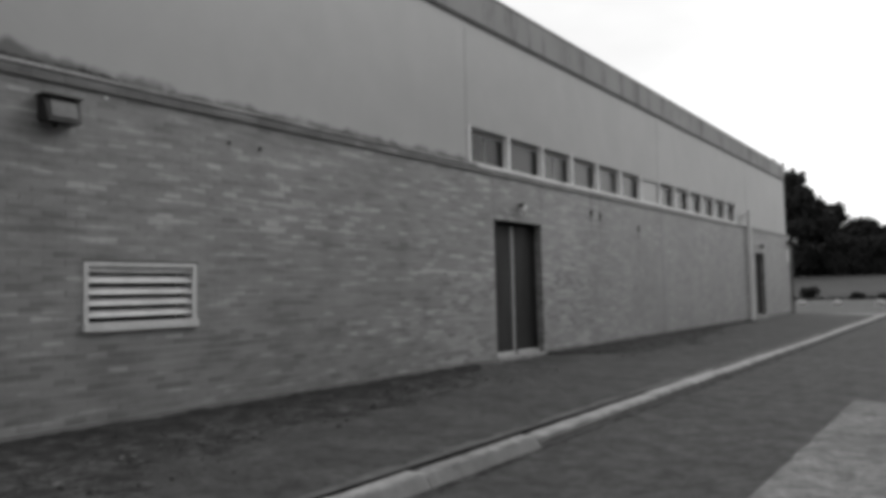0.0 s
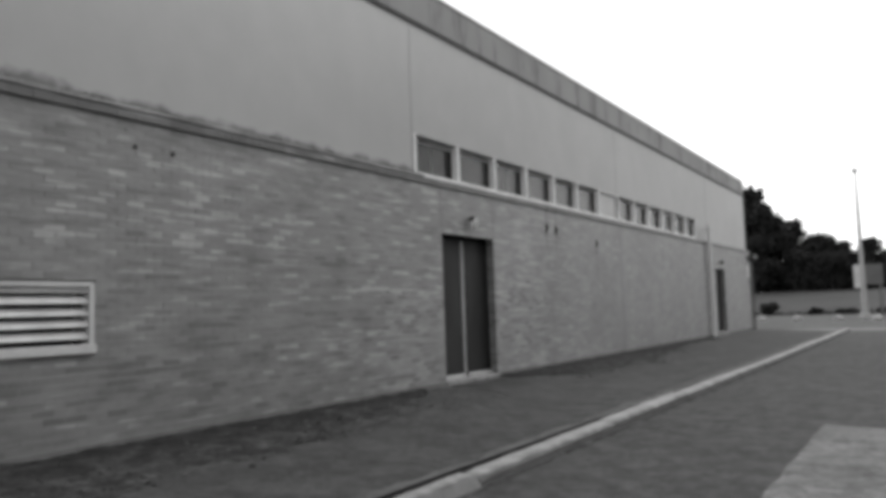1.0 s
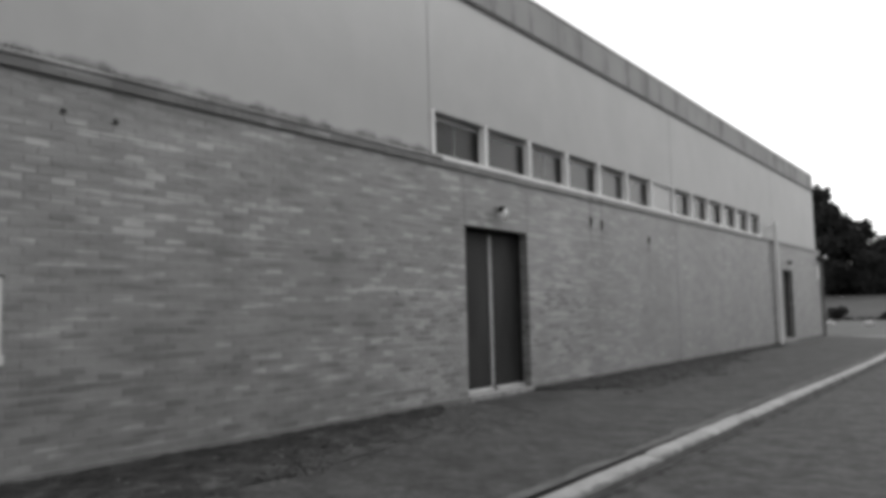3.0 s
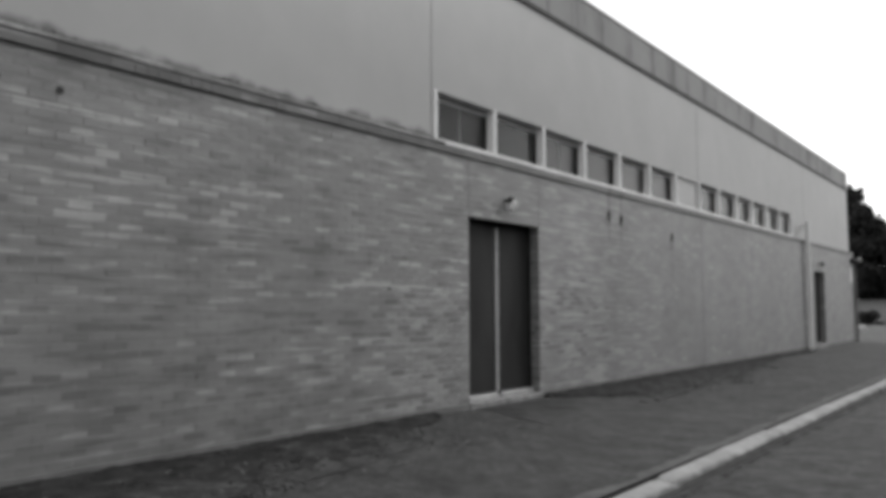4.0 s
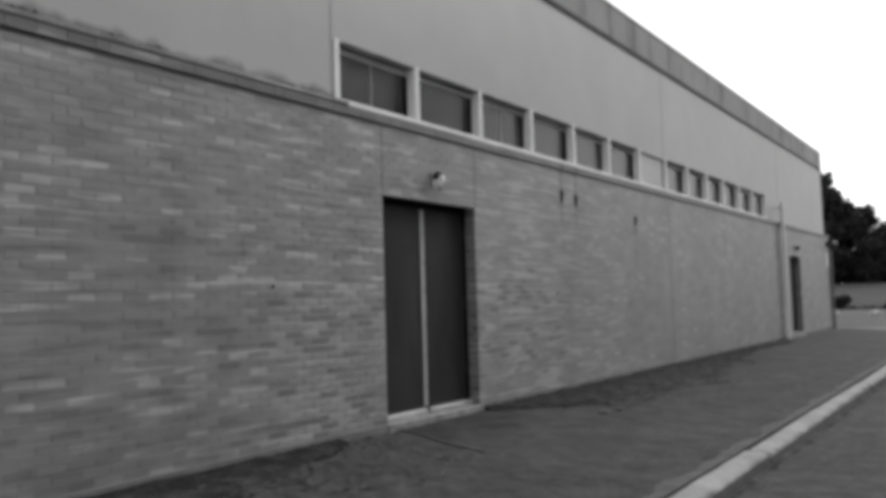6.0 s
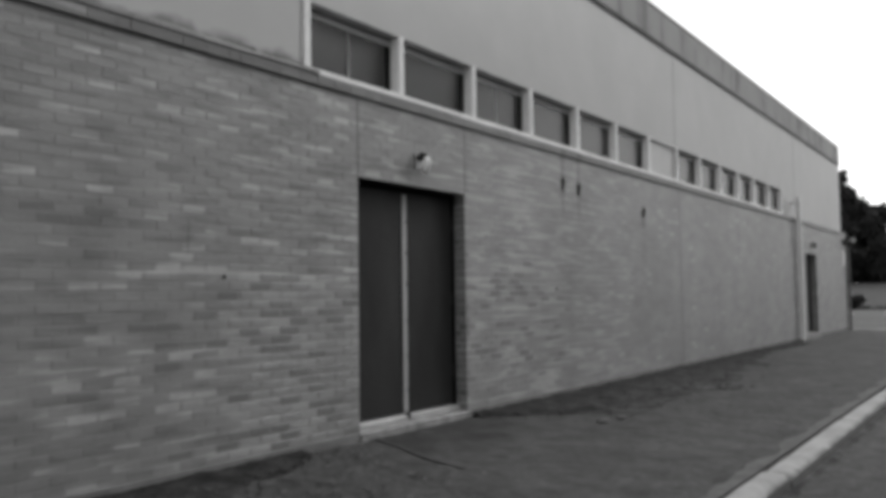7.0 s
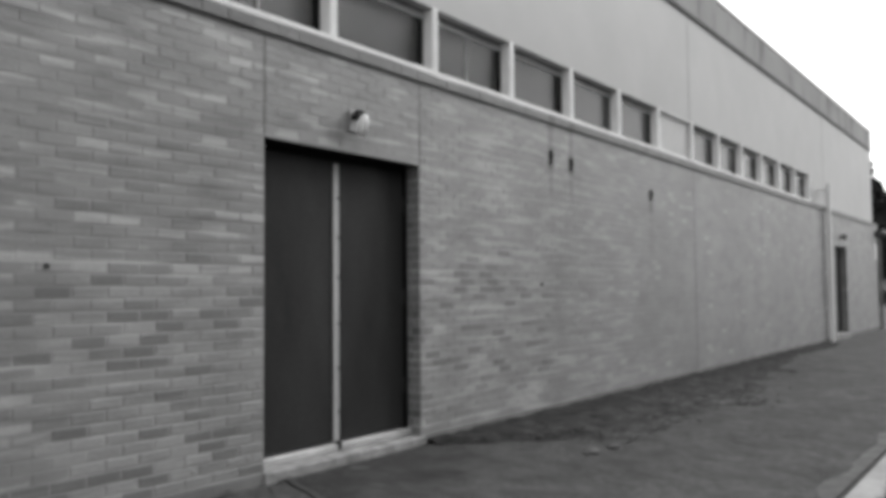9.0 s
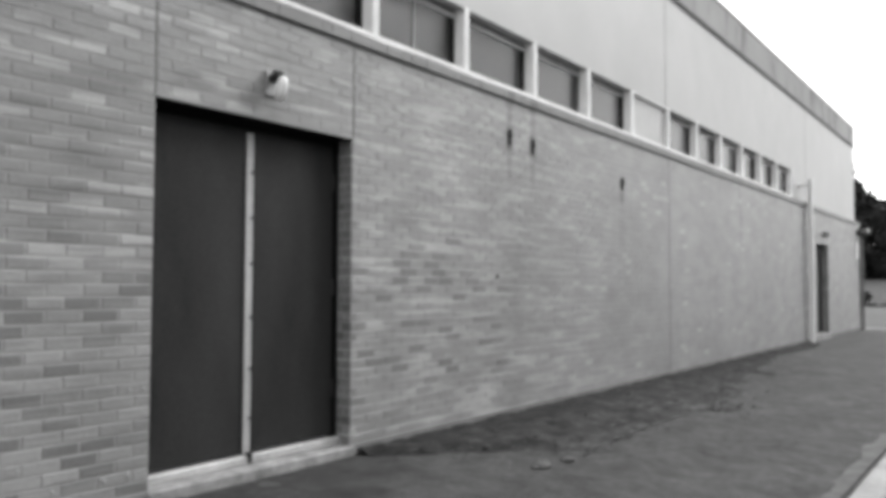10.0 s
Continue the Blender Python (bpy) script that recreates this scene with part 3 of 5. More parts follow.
tagged(link("gutter_strip", flat_patch([(-3.5, 28.6), (7.5, 28.2), (7.5, 30.4), (-3.5, 31.0)], -0.322, 0.02, 0.1, 0.5), M_PALE),
       "pale concrete strip across the car park entrance", "pavement", kind="structure")


def tar_patch():
    """A repair before the doorstep: a low step along its cracked near edge, feathered out on the other sides."""
    n, cols = 60, 40
    verts, faces = [], []
    for i in range(n + 1):
        for j in range(cols + 1):
            x = 0.037 + 1.62 * j / cols
            near = 0.18 - 0.33 * x + 0.03 * noise.noise((x * 5, 0.3, 2.0))
            y = near + (2.25 - near) * i / n
            rise = min(1.0, (1.6 - x) * 1.4, (2.25 - y) * 1.5) + 0.35 * noise.noise((x * 2.6, y * 2.6, 4.0))
            verts.append((x, y, -0.074 - 0.045 * x + 0.020 * min(1.0, rise) - (0.02 if i == 0 else 0)))
    for i in range(n):
        for j in range(cols):
            k = i * (cols + 1) + j
            faces.append((k, k + 1, k + cols + 2, k + cols + 1))
    me = bpy.data.meshes.new("asphalt_patch")
    me.from_pydata(verts, [], faces)
    me.materials.append(M_PATCH)
    for f in me.polygons:
        f.use_smooth = True
    return new("asphalt_patch", me)


tagged(tar_patch(), "darker asphalt patch on the footway before the double door", "pavement", kind="structure")


def soil_edge(y, w, seed, y0, y1, taper0, taper1):
    """Reach of a soil strip from the wall at a place along it."""
    edge = w * (0.92 + 0.16 * noise.noise((y * 0.9, seed, 0)) + 0.10 * noise.noise((y * 3.7, seed, 2)) + 0.05 * noise.noise((y * 11.0, seed, 4)))
    edge *= 1 + 0.3 * min(2.0, max(0.0, -6.0 - y))
    rag = 0.9 + 0.6 * noise.noise((y * 2.3, seed, 8))
    if taper0:
        edge *= min(1.0, 0.10 + max(0, rag) * (y - y0) / taper0)
    if taper1:
        edge *= min(1.0, 0.10 + max(0, rag) * (y1 - y) / taper1)
    return edge


def soil_rise(x, y, u, seed):
    """Height of the soil over the footway; it thins to broken crumbs towards its edge."""
    rough = noise.noise((x * 3.4, y * 2.6, seed)) * 0.016 + noise.noise((x * 9, y * 8, seed + 2)) * 0.010 + noise.noise((x * 24, y * 21, seed + 4)) * 0.006
    return 0.006 + 0.034 * min(1.0, (1.0 - u) * 2.2) ** 0.8 + rough - 0.020 * u


def dirt(y0, y1, w, seed, taper0=0.0, taper1=0.0):
    """A ragged, lumpy strip of soil and moss against the wall."""
    n, cols = int((y1 - y0) / 0.045), 26
    verts, faces = [], []
    for i in range(n + 1):
        y = y0 + (y1 - y0) * i / n
        edge = soil_edge(y, w, seed, y0, y1, taper0, taper1)
        for j in range(cols + 1):
            u = j / cols
            x = 0.017 + u * edge
            rise = -0.02 if j == cols else soil_rise(x, y, u, seed)
            verts.append((x, y, -0.06 - 0.045 * x + rise))
    for i in range(n):
        for j in range(cols):
            k = i * (cols + 1) + j
            faces.append((k, k + 1, k + cols + 2, k + cols + 1))
    me = bpy.data.meshes.new("dirt_strip")
    me.from_pydata(verts, [], faces)
    me.materials.append(M_SOIL)
    for f in me.polygons:
        f.use_smooth = True
    return new("dirt_strip", me)


def clods(count, y0, y1, w, seed, taper0, taper1, r):
    """Crumbs of earth and moss, thickest along the wall and along the broken outer edge of the strip."""
    pick = random.Random(r)
    verts, faces = [], []
    while len(verts) < count * 6:
        y = pick.uniform(y0, y1)
        edge = soil_edge(y, w, seed, y0, y1, taper0, taper1)
        where = pick.random()
        u = 0.88 + pick.gauss(0, 0.08) if where < 0.26 else (abs(pick.gauss(0, 0.08)) if where < 0.42 else pick.random())
        if noise.noise((y * 2.1, u * 2.0, r)) + pick.uniform(-0.3, 0.3) < -0.05:
            continue
        x = max(0.05, 0.017 + u * edge)
        size = 0.008 * math.exp(pick.gauss(0, 0.55)) * (1.2 if where < 0.26 else 1.0)
        a, k = pick.uniform(0, 6.28), len(verts)
        z = -0.06 - 0.045 * x + (soil_rise(x, y, u, seed) if u < 1 else 0.006)
        ca, sa = math.cos(a) * size, math.sin(a) * size
        s2 = pick.uniform(0.7, 1.8)
        verts += [(x + ca, y + sa, z), (x - sa * s2, y + ca * s2, z), (x - ca, y - sa, z + size * 0.2), (x + sa * s2, y - ca * s2, z + size * 0.1),
                  (x + size * 0.2, y, z + size * pick.uniform(0.3, 0.7)), (x, y, z - size * 0.6)]
        for p in range(4):
            q = (p + 1) % 4
            faces += [(k + p, k + q, k + 4), (k + q, k + p, k + 5)]
    me = bpy.data.meshes.new("clods")
    me.from_pydata(verts, [], faces)
    me.materials.append(M_CLOD)
    return new("clods", me)


def litter(count, y0, y1, x1, seed, size, z_add=0.03):
    """Small curled leaves and twigs lying about."""
    rnd = random.Random(seed)
    verts, faces = [], []
    for _ in range(count):
        y, x = rnd.uniform(y0, y1), 0.03 + x1 * rnd.random() ** 1.6
        z = -0.06 - 0.045 * x + rnd.uniform(0.008, z_add)
        s = size * rnd.uniform(0.5, 1.5)
        a = rnd.uniform(0, 6.28)
        ux, uy = math.cos(a), math.sin(a)
        b = len(verts)
        h = s * rnd.uniform(0.1, 0.6)
        verts += [(x - ux * s, y - uy * s, z), (x + uy * s * 0.5, y - ux * s * 0.5, z + h * 0.3), (x + ux * s, y + uy * s, z + h), (x - uy * s * 0.5, y + ux * s * 0.5, z + h * 0.5)]
        faces += [(b, b + 1, b + 2), (b, b + 2, b + 3)]
    me = bpy.data.meshes.new("leaf_litter")
    me.from_pydata(verts, [], faces)
    me.materials.append(M_LITTER)
    return new("leaf_litter", me)


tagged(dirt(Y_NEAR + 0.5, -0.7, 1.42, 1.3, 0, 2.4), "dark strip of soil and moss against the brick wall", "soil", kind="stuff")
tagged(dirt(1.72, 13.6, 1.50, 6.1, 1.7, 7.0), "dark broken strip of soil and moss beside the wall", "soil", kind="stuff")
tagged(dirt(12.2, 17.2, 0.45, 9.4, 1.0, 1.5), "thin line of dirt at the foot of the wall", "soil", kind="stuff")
tagged(clods(2600, -11.0, -0.7, 1.42, 1.3, 0, 2.4, 21), "dark crumbs of earth and moss on the soil strip", "clods", kind="stuff")
tagged(clods(1900, 1.72, 13.6, 1.50, 6.1, 1.7, 7.0, 22), "dark crumbs of earth and moss on the soil strip", "clods", kind="stuff")
tagged(litter(1800, -9.5, -0.3, 1.45, 11, 0.026), "scattered dead leaves on the soil strip", "leaves", kind="stuff")
tagged(litter(1000, 2.0, 11.5, 1.3, 12, 0.024), "scattered dead leaves on the soil strip", "leaves", kind="stuff")


def rubble(x, y, w, seed):
    bm = bmesh.new()
    bmesh.ops.create_icosphere(bm, subdivisions=2, radius=1.0)
    for v in bm.verts:
        v.co = Vector((v.co.x * w * 0.8, v.co.y * w, max(v.co.z, -0.3) * w * 0.35)) * (1 + 0.35 * noise.noise(v.co * 1.4 + Vector((seed, 0, 0))))
    o = link("rubble", bm, M_DUST)
    o.location = (x, y, -0.06 - 0.045 * x + w * 0.12)
    return tagged(o, "small pale lump of rubble lying on the soil", "rubble", "rubble on the soil")


for x, y, w, seed in ((1.17, 2.36, 0.085, 1.0), (1.22, 2.68, 0.06, 4.0), (1.10, 2.55, 0.035, 7.0)):
    rubble(x, y, w, seed)


def edge_dirt(x0, way, z0, w, y0, y1, seed):
    """A thin ragged line of grit lying along the kerb."""
    bm = bmesh.new()
    rows = []
    for i in range(int((y1 - y0) / 0.1) + 1):
        y = y0 + 0.1 * i
        bend = -0.004 * max(y - 8, 0) + (0.04 if y < -4.85 and way > 0 else 0.0)
        e = w * (0.75 + 0.7 * noise.noise((y * 1.7, seed, 0)) + 0.3 * noise.noise((y * 6.0, seed, 4)))
        rows.append([bm.verts.new((x0 + bend + way * u * max(e, 0.01), y, z0 + q - (0.045 * way * u * w if way < 0 else 0))) for u, q in ((0.0, 0.016), (0.5, 0.013), (1.0, 0.002))])
    for p, q in zip(rows, rows[1:]):
        for k in range(2):
            f = bm.faces.new((p[k], p[k + 1], q[k + 1], q[k]))
            f.smooth = True
    bmesh.ops.recalc_face_normals(bm, faces=list(bm.faces))
    for f in bm.faces:
        if f.normal.z < 0:
            f.normal_flip()
    return bm


# gutter grit, dark and wide enough to take in the kerb's shadow
tagged(link("gutter_dirt", edge_dirt(3.222, 1, -0.303, 0.085, -16, 26.4, 2.0), M_SOIL), "dark grit with the kerb's shadow line in the gutter", "dirt", kind="stuff")
tagged(link("footway_grit", edge_dirt(3.015, -1, -0.204, 0.016, -16, 26.4, 5.0), M_GRIT), "thin dark grit along the back of the kerb", "dirt", kind="stuff")
tagged(link("footway_dust", edge_dirt(2.985, -1, -0.2035, 0.17, -16, 26.4, 8.0), M_DUST), "pale dust washed up along the kerb", "dust", kind="stuff")


def crack(points, width, seed):
    """A narrow crooked tar-filled crack lying on the footway."""
    bm = bmesh.new()
    rows = []
    for (ax, ay), (bx, by) in zip(points, points[1:]):
        n = max(2, int(math.hypot(bx - ax, by - ay) / 0.06))
        for i in range(n):
            u = i / n
            x, y = ax + (bx - ax) * u, ay + (by - ay) * u
            x += 0.022 * noise.noise((x * 4, y * 4, seed))
            y += 0.022 * noise.noise((x * 4, y * 4, seed + 3))
            w = width * (0.6 + 0.9 * abs(noise.noise((x * 7, y * 7, seed))))
            dx, dy = bx - ax, by - ay
            d = math.hypot(dx, dy)
            nx, ny = -dy / d * w, dx / d * w
            z = -0.06 - 0.045 * x + 0.014
            rows.append((bm.verts.new((x + nx, y + ny, z)), bm.verts.new((x - nx, y - ny, z))))
    for (a, b), (c, d) in zip(rows, rows[1:]):
        bm.faces.new((a, b, d, c))
    bmesh.ops.recalc_face_normals(bm, faces=list(bm.faces))
    return bm


for pts, w, s in (([(0.04, 0.17), (0.42, 0.03), (0.78, -0.11), (1.30, -0.24)], 0.030, 1), ([(2.1, 1.2), (2.38, 1.5), (2.7, 1.25)], 0.008, 10), ([(0.06, 0.16), (0.10, -0.03), (0.30, -0.16)], 0.012, 2),
                  ([(1.24, 2.9), (1.22, 3.1), (1.18, 3.4)], 0.010, 3), ([(1.19, 3.6), (1.16, 4.4), (1.20, 5.2)], 0.013, 4), ([(1.21, 5.7), (1.20, 6.6), (1.12, 7.3)], 0.014, 5), ([(1.10, 8.0), (1.0, 9.2)], 0.012, 6),
                  ([(0.86, -1.7), (0.98, -2.3), (1.08, -2.8)], 0.014, 7), ([(1.12, -3.1), (1.20, -3.9)], 0.018, 8), ([(1.22, -4.2), (1.20, -4.8), (1.06, -5.3)], 0.016, 9)):
    tagged(link("pavement_crack", crack(pts, w, s), M_GRIT), "dark crooked crack in the asphalt footway", "crack", kind="structure")


# ---- windows ----
def window_unit(width):
    """One deep-set window of the band: white post and sill, shaded head, sash rail, dark stile, pane. Origin at its lower near corner on the post's face."""
    z1 = BAND[3] - BAND[2]
    post, sill = 0.075, 0.046
    w = thing("window_1", "deep-set strip window with white frame and dark glass", "window", kind="structure")
    part("window_frame", boxes((-0.17, 0.0, 0.0, post, sill + 0.001, z1 - 0.004), bevel=0.004), M_WHITE, w)
    part("window_sill", boxes((-0.17, 0.012, 0.0, width, -0.02, sill), bevel=0.006), M_WHITE, w)
    part("head", boxes((-0.17, -0.008, post + 0.001, width, z1 - 0.016, z1), bevel=0.003), M_HEAD_SHADE, w, "shaded grey head")
    part("head_panel", boxes((-0.150, -0.118, post + 0.001, width - 0.001, z1 - 0.050, z1 - 0.017)), M_HEAD_SHADE, w, "head panel greyed for the shade under the head")
    part("sash_rail", boxes((-0.150, -0.100, post + 0.001, width - 0.001, z1 - 0.092, z1 - 0.051), bevel=0.004), M_LOUVRE, w, "pale grey sash rail")
    part("dark_stile", boxes((-0.130, -0.112, width - 0.072, width - 0.001, sill + 0.001, z1 - 0.093)), M_BLACK, w, "dark side stile")
    part("meeting_stile", boxes((-0.128, -0.116, width * 0.52, width * 0.52 + 0.02, sill + 0.001, z1 - 0.093)), M_MULLION, w, "thin grey stile")
    pane = part("pane", boxes((-0.124, -0.119, post + 0.001, width - 0.073, sill + 0.001, z1 - 0.093)), M_GLASS, w, "dark reflecting glass")
    pane.visible_shadow = False
    return w


def place_window(ob, number, y):
    ob.matrix_world = pose(-0.103, y, BAND[2])
    ob.name = "window_%d" % number


def drop_stile(ob):
    for o in [o for o in ob.children if o.name.startswith("meeting_stile")]:
        bpy.data.objects.remove(o)


# six windows, a wider one blanked with a panel, six slightly narrower ones
WIDE, BLANK, NARROW = 1.27, 1.30, 1.22
wide, narrow = window_unit(WIDE), window_unit(NARROW)
narrow["label"] = "deep-set strip window with white frame and pale glass"
# white panel added behind the glass to paint in the bright sky reflection
part("blind", boxes((-0.150, -0.140, 0.076, NARROW - 0.074, 0.047, BAND[3] - BAND[2] - 0.093)), M_WHITE, narrow, "added white panel standing for the sky's reflection")
place_window(wide, 1, BAND[0])
place_window(narrow, 8, BAND[0] + 6 * WIDE + BLANK)
for i in range(1, 6):
    c = copy_thing(wide, pose(-0.103, BAND[0] + i * WIDE, BAND[2]))
    c.name = "window_%d" % (i + 1)
    if i != 2:
        drop_stile(c)
    if i == 4:
        for o in [o for o in c.children if o.name.startswith("dark_stile")]:
            o.data = o.data.copy()
            o.data.materials[0] = M_SHADE
for i in range(1, 6):
    c = copy_thing(narrow, pose(-0.103, BAND[0] + 6 * WIDE + BLANK + i * NARROW, BAND[2]))
    c.name = "window_%d" % (i + 8)
    drop_stile(c)
drop_stile(narrow)
z1 = BAND[3] - BAND[2]
blank = thing("window_7", "strip window blanked with a pale frosted panel", "window", kind="structure")
place_window(blank, 7, BAND[0] + 6 * WIDE)
part("window_frame", boxes((-0.17, 0.0, 0.0, 0.075, 0.051, z1 - 0.004), bevel=0.004), M_WHITE, blank)
part("window_sill", boxes((-0.17, 0.012, 0.0, BLANK, -0.02, 0.05), bevel=0.006), M_WHITE, blank)
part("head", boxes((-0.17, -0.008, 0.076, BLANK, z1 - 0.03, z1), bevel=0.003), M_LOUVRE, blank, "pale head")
part("panel", boxes((-0.06, -0.048, 0.076, BLANK - 0.03, 0.051, z1 - 0.031), bevel=0.002), M_BLIND, blank, "pale frosted panel")
part("side_gap", boxes((-0.075, -0.058, BLANK - 0.029, BLANK - 0.001, 0.051, z1 - 0.031)), M_MULLION, blank, "grey gap beside the panel")
end_post = boxes((-0.273, -0.103, BAND[1] - 0.075, BAND[1], BAND[2] - 0.02, BAND[3] - 0.004), bevel=0.003)
tagged(link("window_end_post", end_post, M_WHITE), "white end post of the strip windows", "window frame", kind="structure")


# ---- doors ----
def double_door():
    y0, y1, _, z1 = DOOR
    d = thing("door_1", "closed dark double door with a pale metal centre strip", "door", kind="structure")
    sill_z = 0.066
    mid = 0.813
    part("door_frame", boxes((-0.20, -0.135, y0, y0 + 0.025, sill_z, z1), (-0.20, -0.135, y1 - 0.05, y1, sill_z, z1), (-0.20, -0.135, y0 + 0.025, y1 - 0.05, z1 - 0.05, z1), bevel=0.003), M_BLACK, d, "dark steel door frame")
    left = part("door_leaf", boxes((-0.19, -0.145, y0 + 0.028, mid - 0.012, sill_z + 0.012, z1 - 0.053), bevel=0.003), M_DOOR, d)
    right = part("door_leaf", boxes((-0.19, -0.145, mid - 0.009, y1 - 0.053, sill_z + 0.012, z1 - 0.053), bevel=0.003), M_DOOR, d)
    strip = part("centre_strip", boxes((-0.144, -0.132, mid - 0.022, mid + 0.024, sill_z + 0.001, z1 - 0.075), (-0.132, -0.126, mid + 0.010, mid + 0.024, sill_z + 0.001, z1 - 0.075), bevel=0.002), M_STRIP, d, "pale metal centre strip")
    for z in (0.3, 0.62, 0.95, 1.3, 1.6, 1.9):
        bm = bmesh.new()
        tube(bm, (-0.127, mid + 0.017, z), (-0.122, mid + 0.017, z), 0.012, sides=8)
        part("bolt", bm, M_DARK, strip)
    for z in (0.42, 1.15, 1.92):
        bm = bmesh.new()
        tube(bm, (-0.138, y1 - 0.052, z - 0.06), (-0.138, y1 - 0.052, z + 0.06), 0.011, sides=10)
        part("hinge", bm, M_DARK, right, "dark butt hinge")
    part("strip_foot", boxes((-0.131, -0.092, mid - 0.012, mid + 0.020, 0.020, sill_z + 0.02), bevel=0.003), M_DARK, d, "dark foot bracket of the centre strip")
    bm = bmesh.new()
    prof = ((-0.20, 0.012), (-0.100, 0.012), (-0.098, 0.020), (-0.100, 0.054), (-0.110, sill_z), (-0.20, sill_z))
    ends = [[bm.verts.new((x, yy, z)) for x, z in prof] for yy in (y0 + 0.002, y1 - 0.002)]
    for i in range(6):
        bm.faces.new((ends[0][i], ends[0][(i + 1) % 6], ends[1][(i + 1) % 6], ends[1][i]))
    bm.faces.new(ends[0][::-1])
    bm.faces.new(ends[1])
    bmesh.ops.recalc_face_normals(bm, faces=list(bm.faces))
    part("threshold", bm, M_THRESH, d, "pale worn threshold")
    bm = bmesh.new()
    box(bm, -0.20, 0.035, y0 - 0.01, y1 + 0.03, -0.40, 0.012, bevel=0.012)
    for v in bm.verts:
        v.co.z += 0.006 * noise.noise((v.co.x * 4, v.co.y * 2.5, 0.3)) if v.co.z > 0 else 0
    part("door_sill", bm, M_SILL, d, "worn pale concrete sill")
    return d


double_door()
# black plate added so the lintel's underside reads as deep shade
tagged(link("lintel_plate", boxes((-0.20, -0.004, DOOR[0], DOOR[1], DOOR[3] - 0.008, DOOR[3] + 0.001)), M_BLACK), "black plate painting the shade under the double door's lintel", "lintel", kind="structure")
tagged(link("lobby_wall", boxes((-0.9, -0.85, -0.5, 2.2, 0.05, 2.6))  , M_ROOM), "plain partition inside the double door", "wall", kind="structure")


def far_door():
    y0, y1, _, z1 = DOOR_FAR
    d = thing("door_2", "closed dark single door near the building's corner", "door", kind="structure")
    part("door_frame", boxes((-0.22, -0.15, y0, y0 + 0.05, 0.1, z1), (-0.22, -0.15, y1 - 0.05, y1, 0.1, z1), (-0.22, -0.15, y0 + 0.05, y1 - 0.05, z1 - 0.05, z1), bevel=0.003), M_DARK, d)
    leaf = part("door_leaf", boxes((-0.21, -0.165, y0 + 0.053, y1 - 0.053, 0.112, z1 - 0.053), bevel=0.003), M_DOOR, d)
    bm = bmesh.new()
    tube(bm, (-0.165, y0 + 0.14, 1.08), (-0.11, y0 + 0.14, 1.08), 0.012)
    tube(bm, (-0.112, y0 + 0.13, 1.08), (-0.112, y0 + 0.25, 1.08), 0.011)
    part("door_handle", bm, M_STEEL, leaf, "dull steel lever handle")
    part("door_sill", boxes((-0.22, 0.04, y0 - 0.6, y1 + 0.1, -0.40, 0.06), bevel=0.012), M_SILL, d, "pale concrete step")
    return d


far_door()


# ---- wall fittings ----
def louvre():
    y0, y1, z0, z1 = VENT
    v = thing("louvre_vent", "white slatted louvre vent set in the brick wall", "vent")
    part("frame", boxes((-0.11, 0.012, y0, y0 + 0.045, z0 + 0.071, z1), (-0.11, 0.012, y1 - 0.045, y1, z0 + 0.071, z1), (-0.11, 0.012, y0 + 0.045, y1 - 0.045, z1 - 0.04, z1), bevel=0.004), M_LOUVRE, v)
    part("sill", boxes((-0.11, 0.035, y0 - 0.005, y1 + 0.008, z0 - 0.008, z0 + 0.070), bevel=0.006), M_LOUVRE, v)
    for i, zc in enumerate((1.262, 1.158, 1.06, 0.958)):
        bm = bmesh.new()
        box(bm, -0.043, 0.043, y0 + 0.046, y1 - 0.046, -0.006, 0.006, bevel=0.003)
        bmesh.ops.transform(bm, matrix=pose(-0.03, 0, zc, 0, 48, 0), verts=list(bm.verts))
        for q in bm.verts:
            q.co.z += 0.006 * noise.noise((q.co.y * 3.0, i * 5.0, 0.0))
        part("slat", bm, M_LOUVRE, v)
    part("top_panel", boxes((-0.022, -0.010, y0 + 0.046, y1 - 0.046, 1.322, z1 - 0.041)), M_LOUVRE, v, "blanking panel over the top slat")
    # shadow line above the vent, built as a dark strip
    part("lintel_strip", boxes((-0.02, 0.004, y0 - 0.01, y1 + 0.02, z1, z1 + 0.018)), M_DARK, v, "dark strip for the shadow line over the frame")
    part("duct", boxes((-0.50, -0.30, y0, y1, z0, z1)), M_DARK, v, "black duct behind the slats")
    return v


louvre()


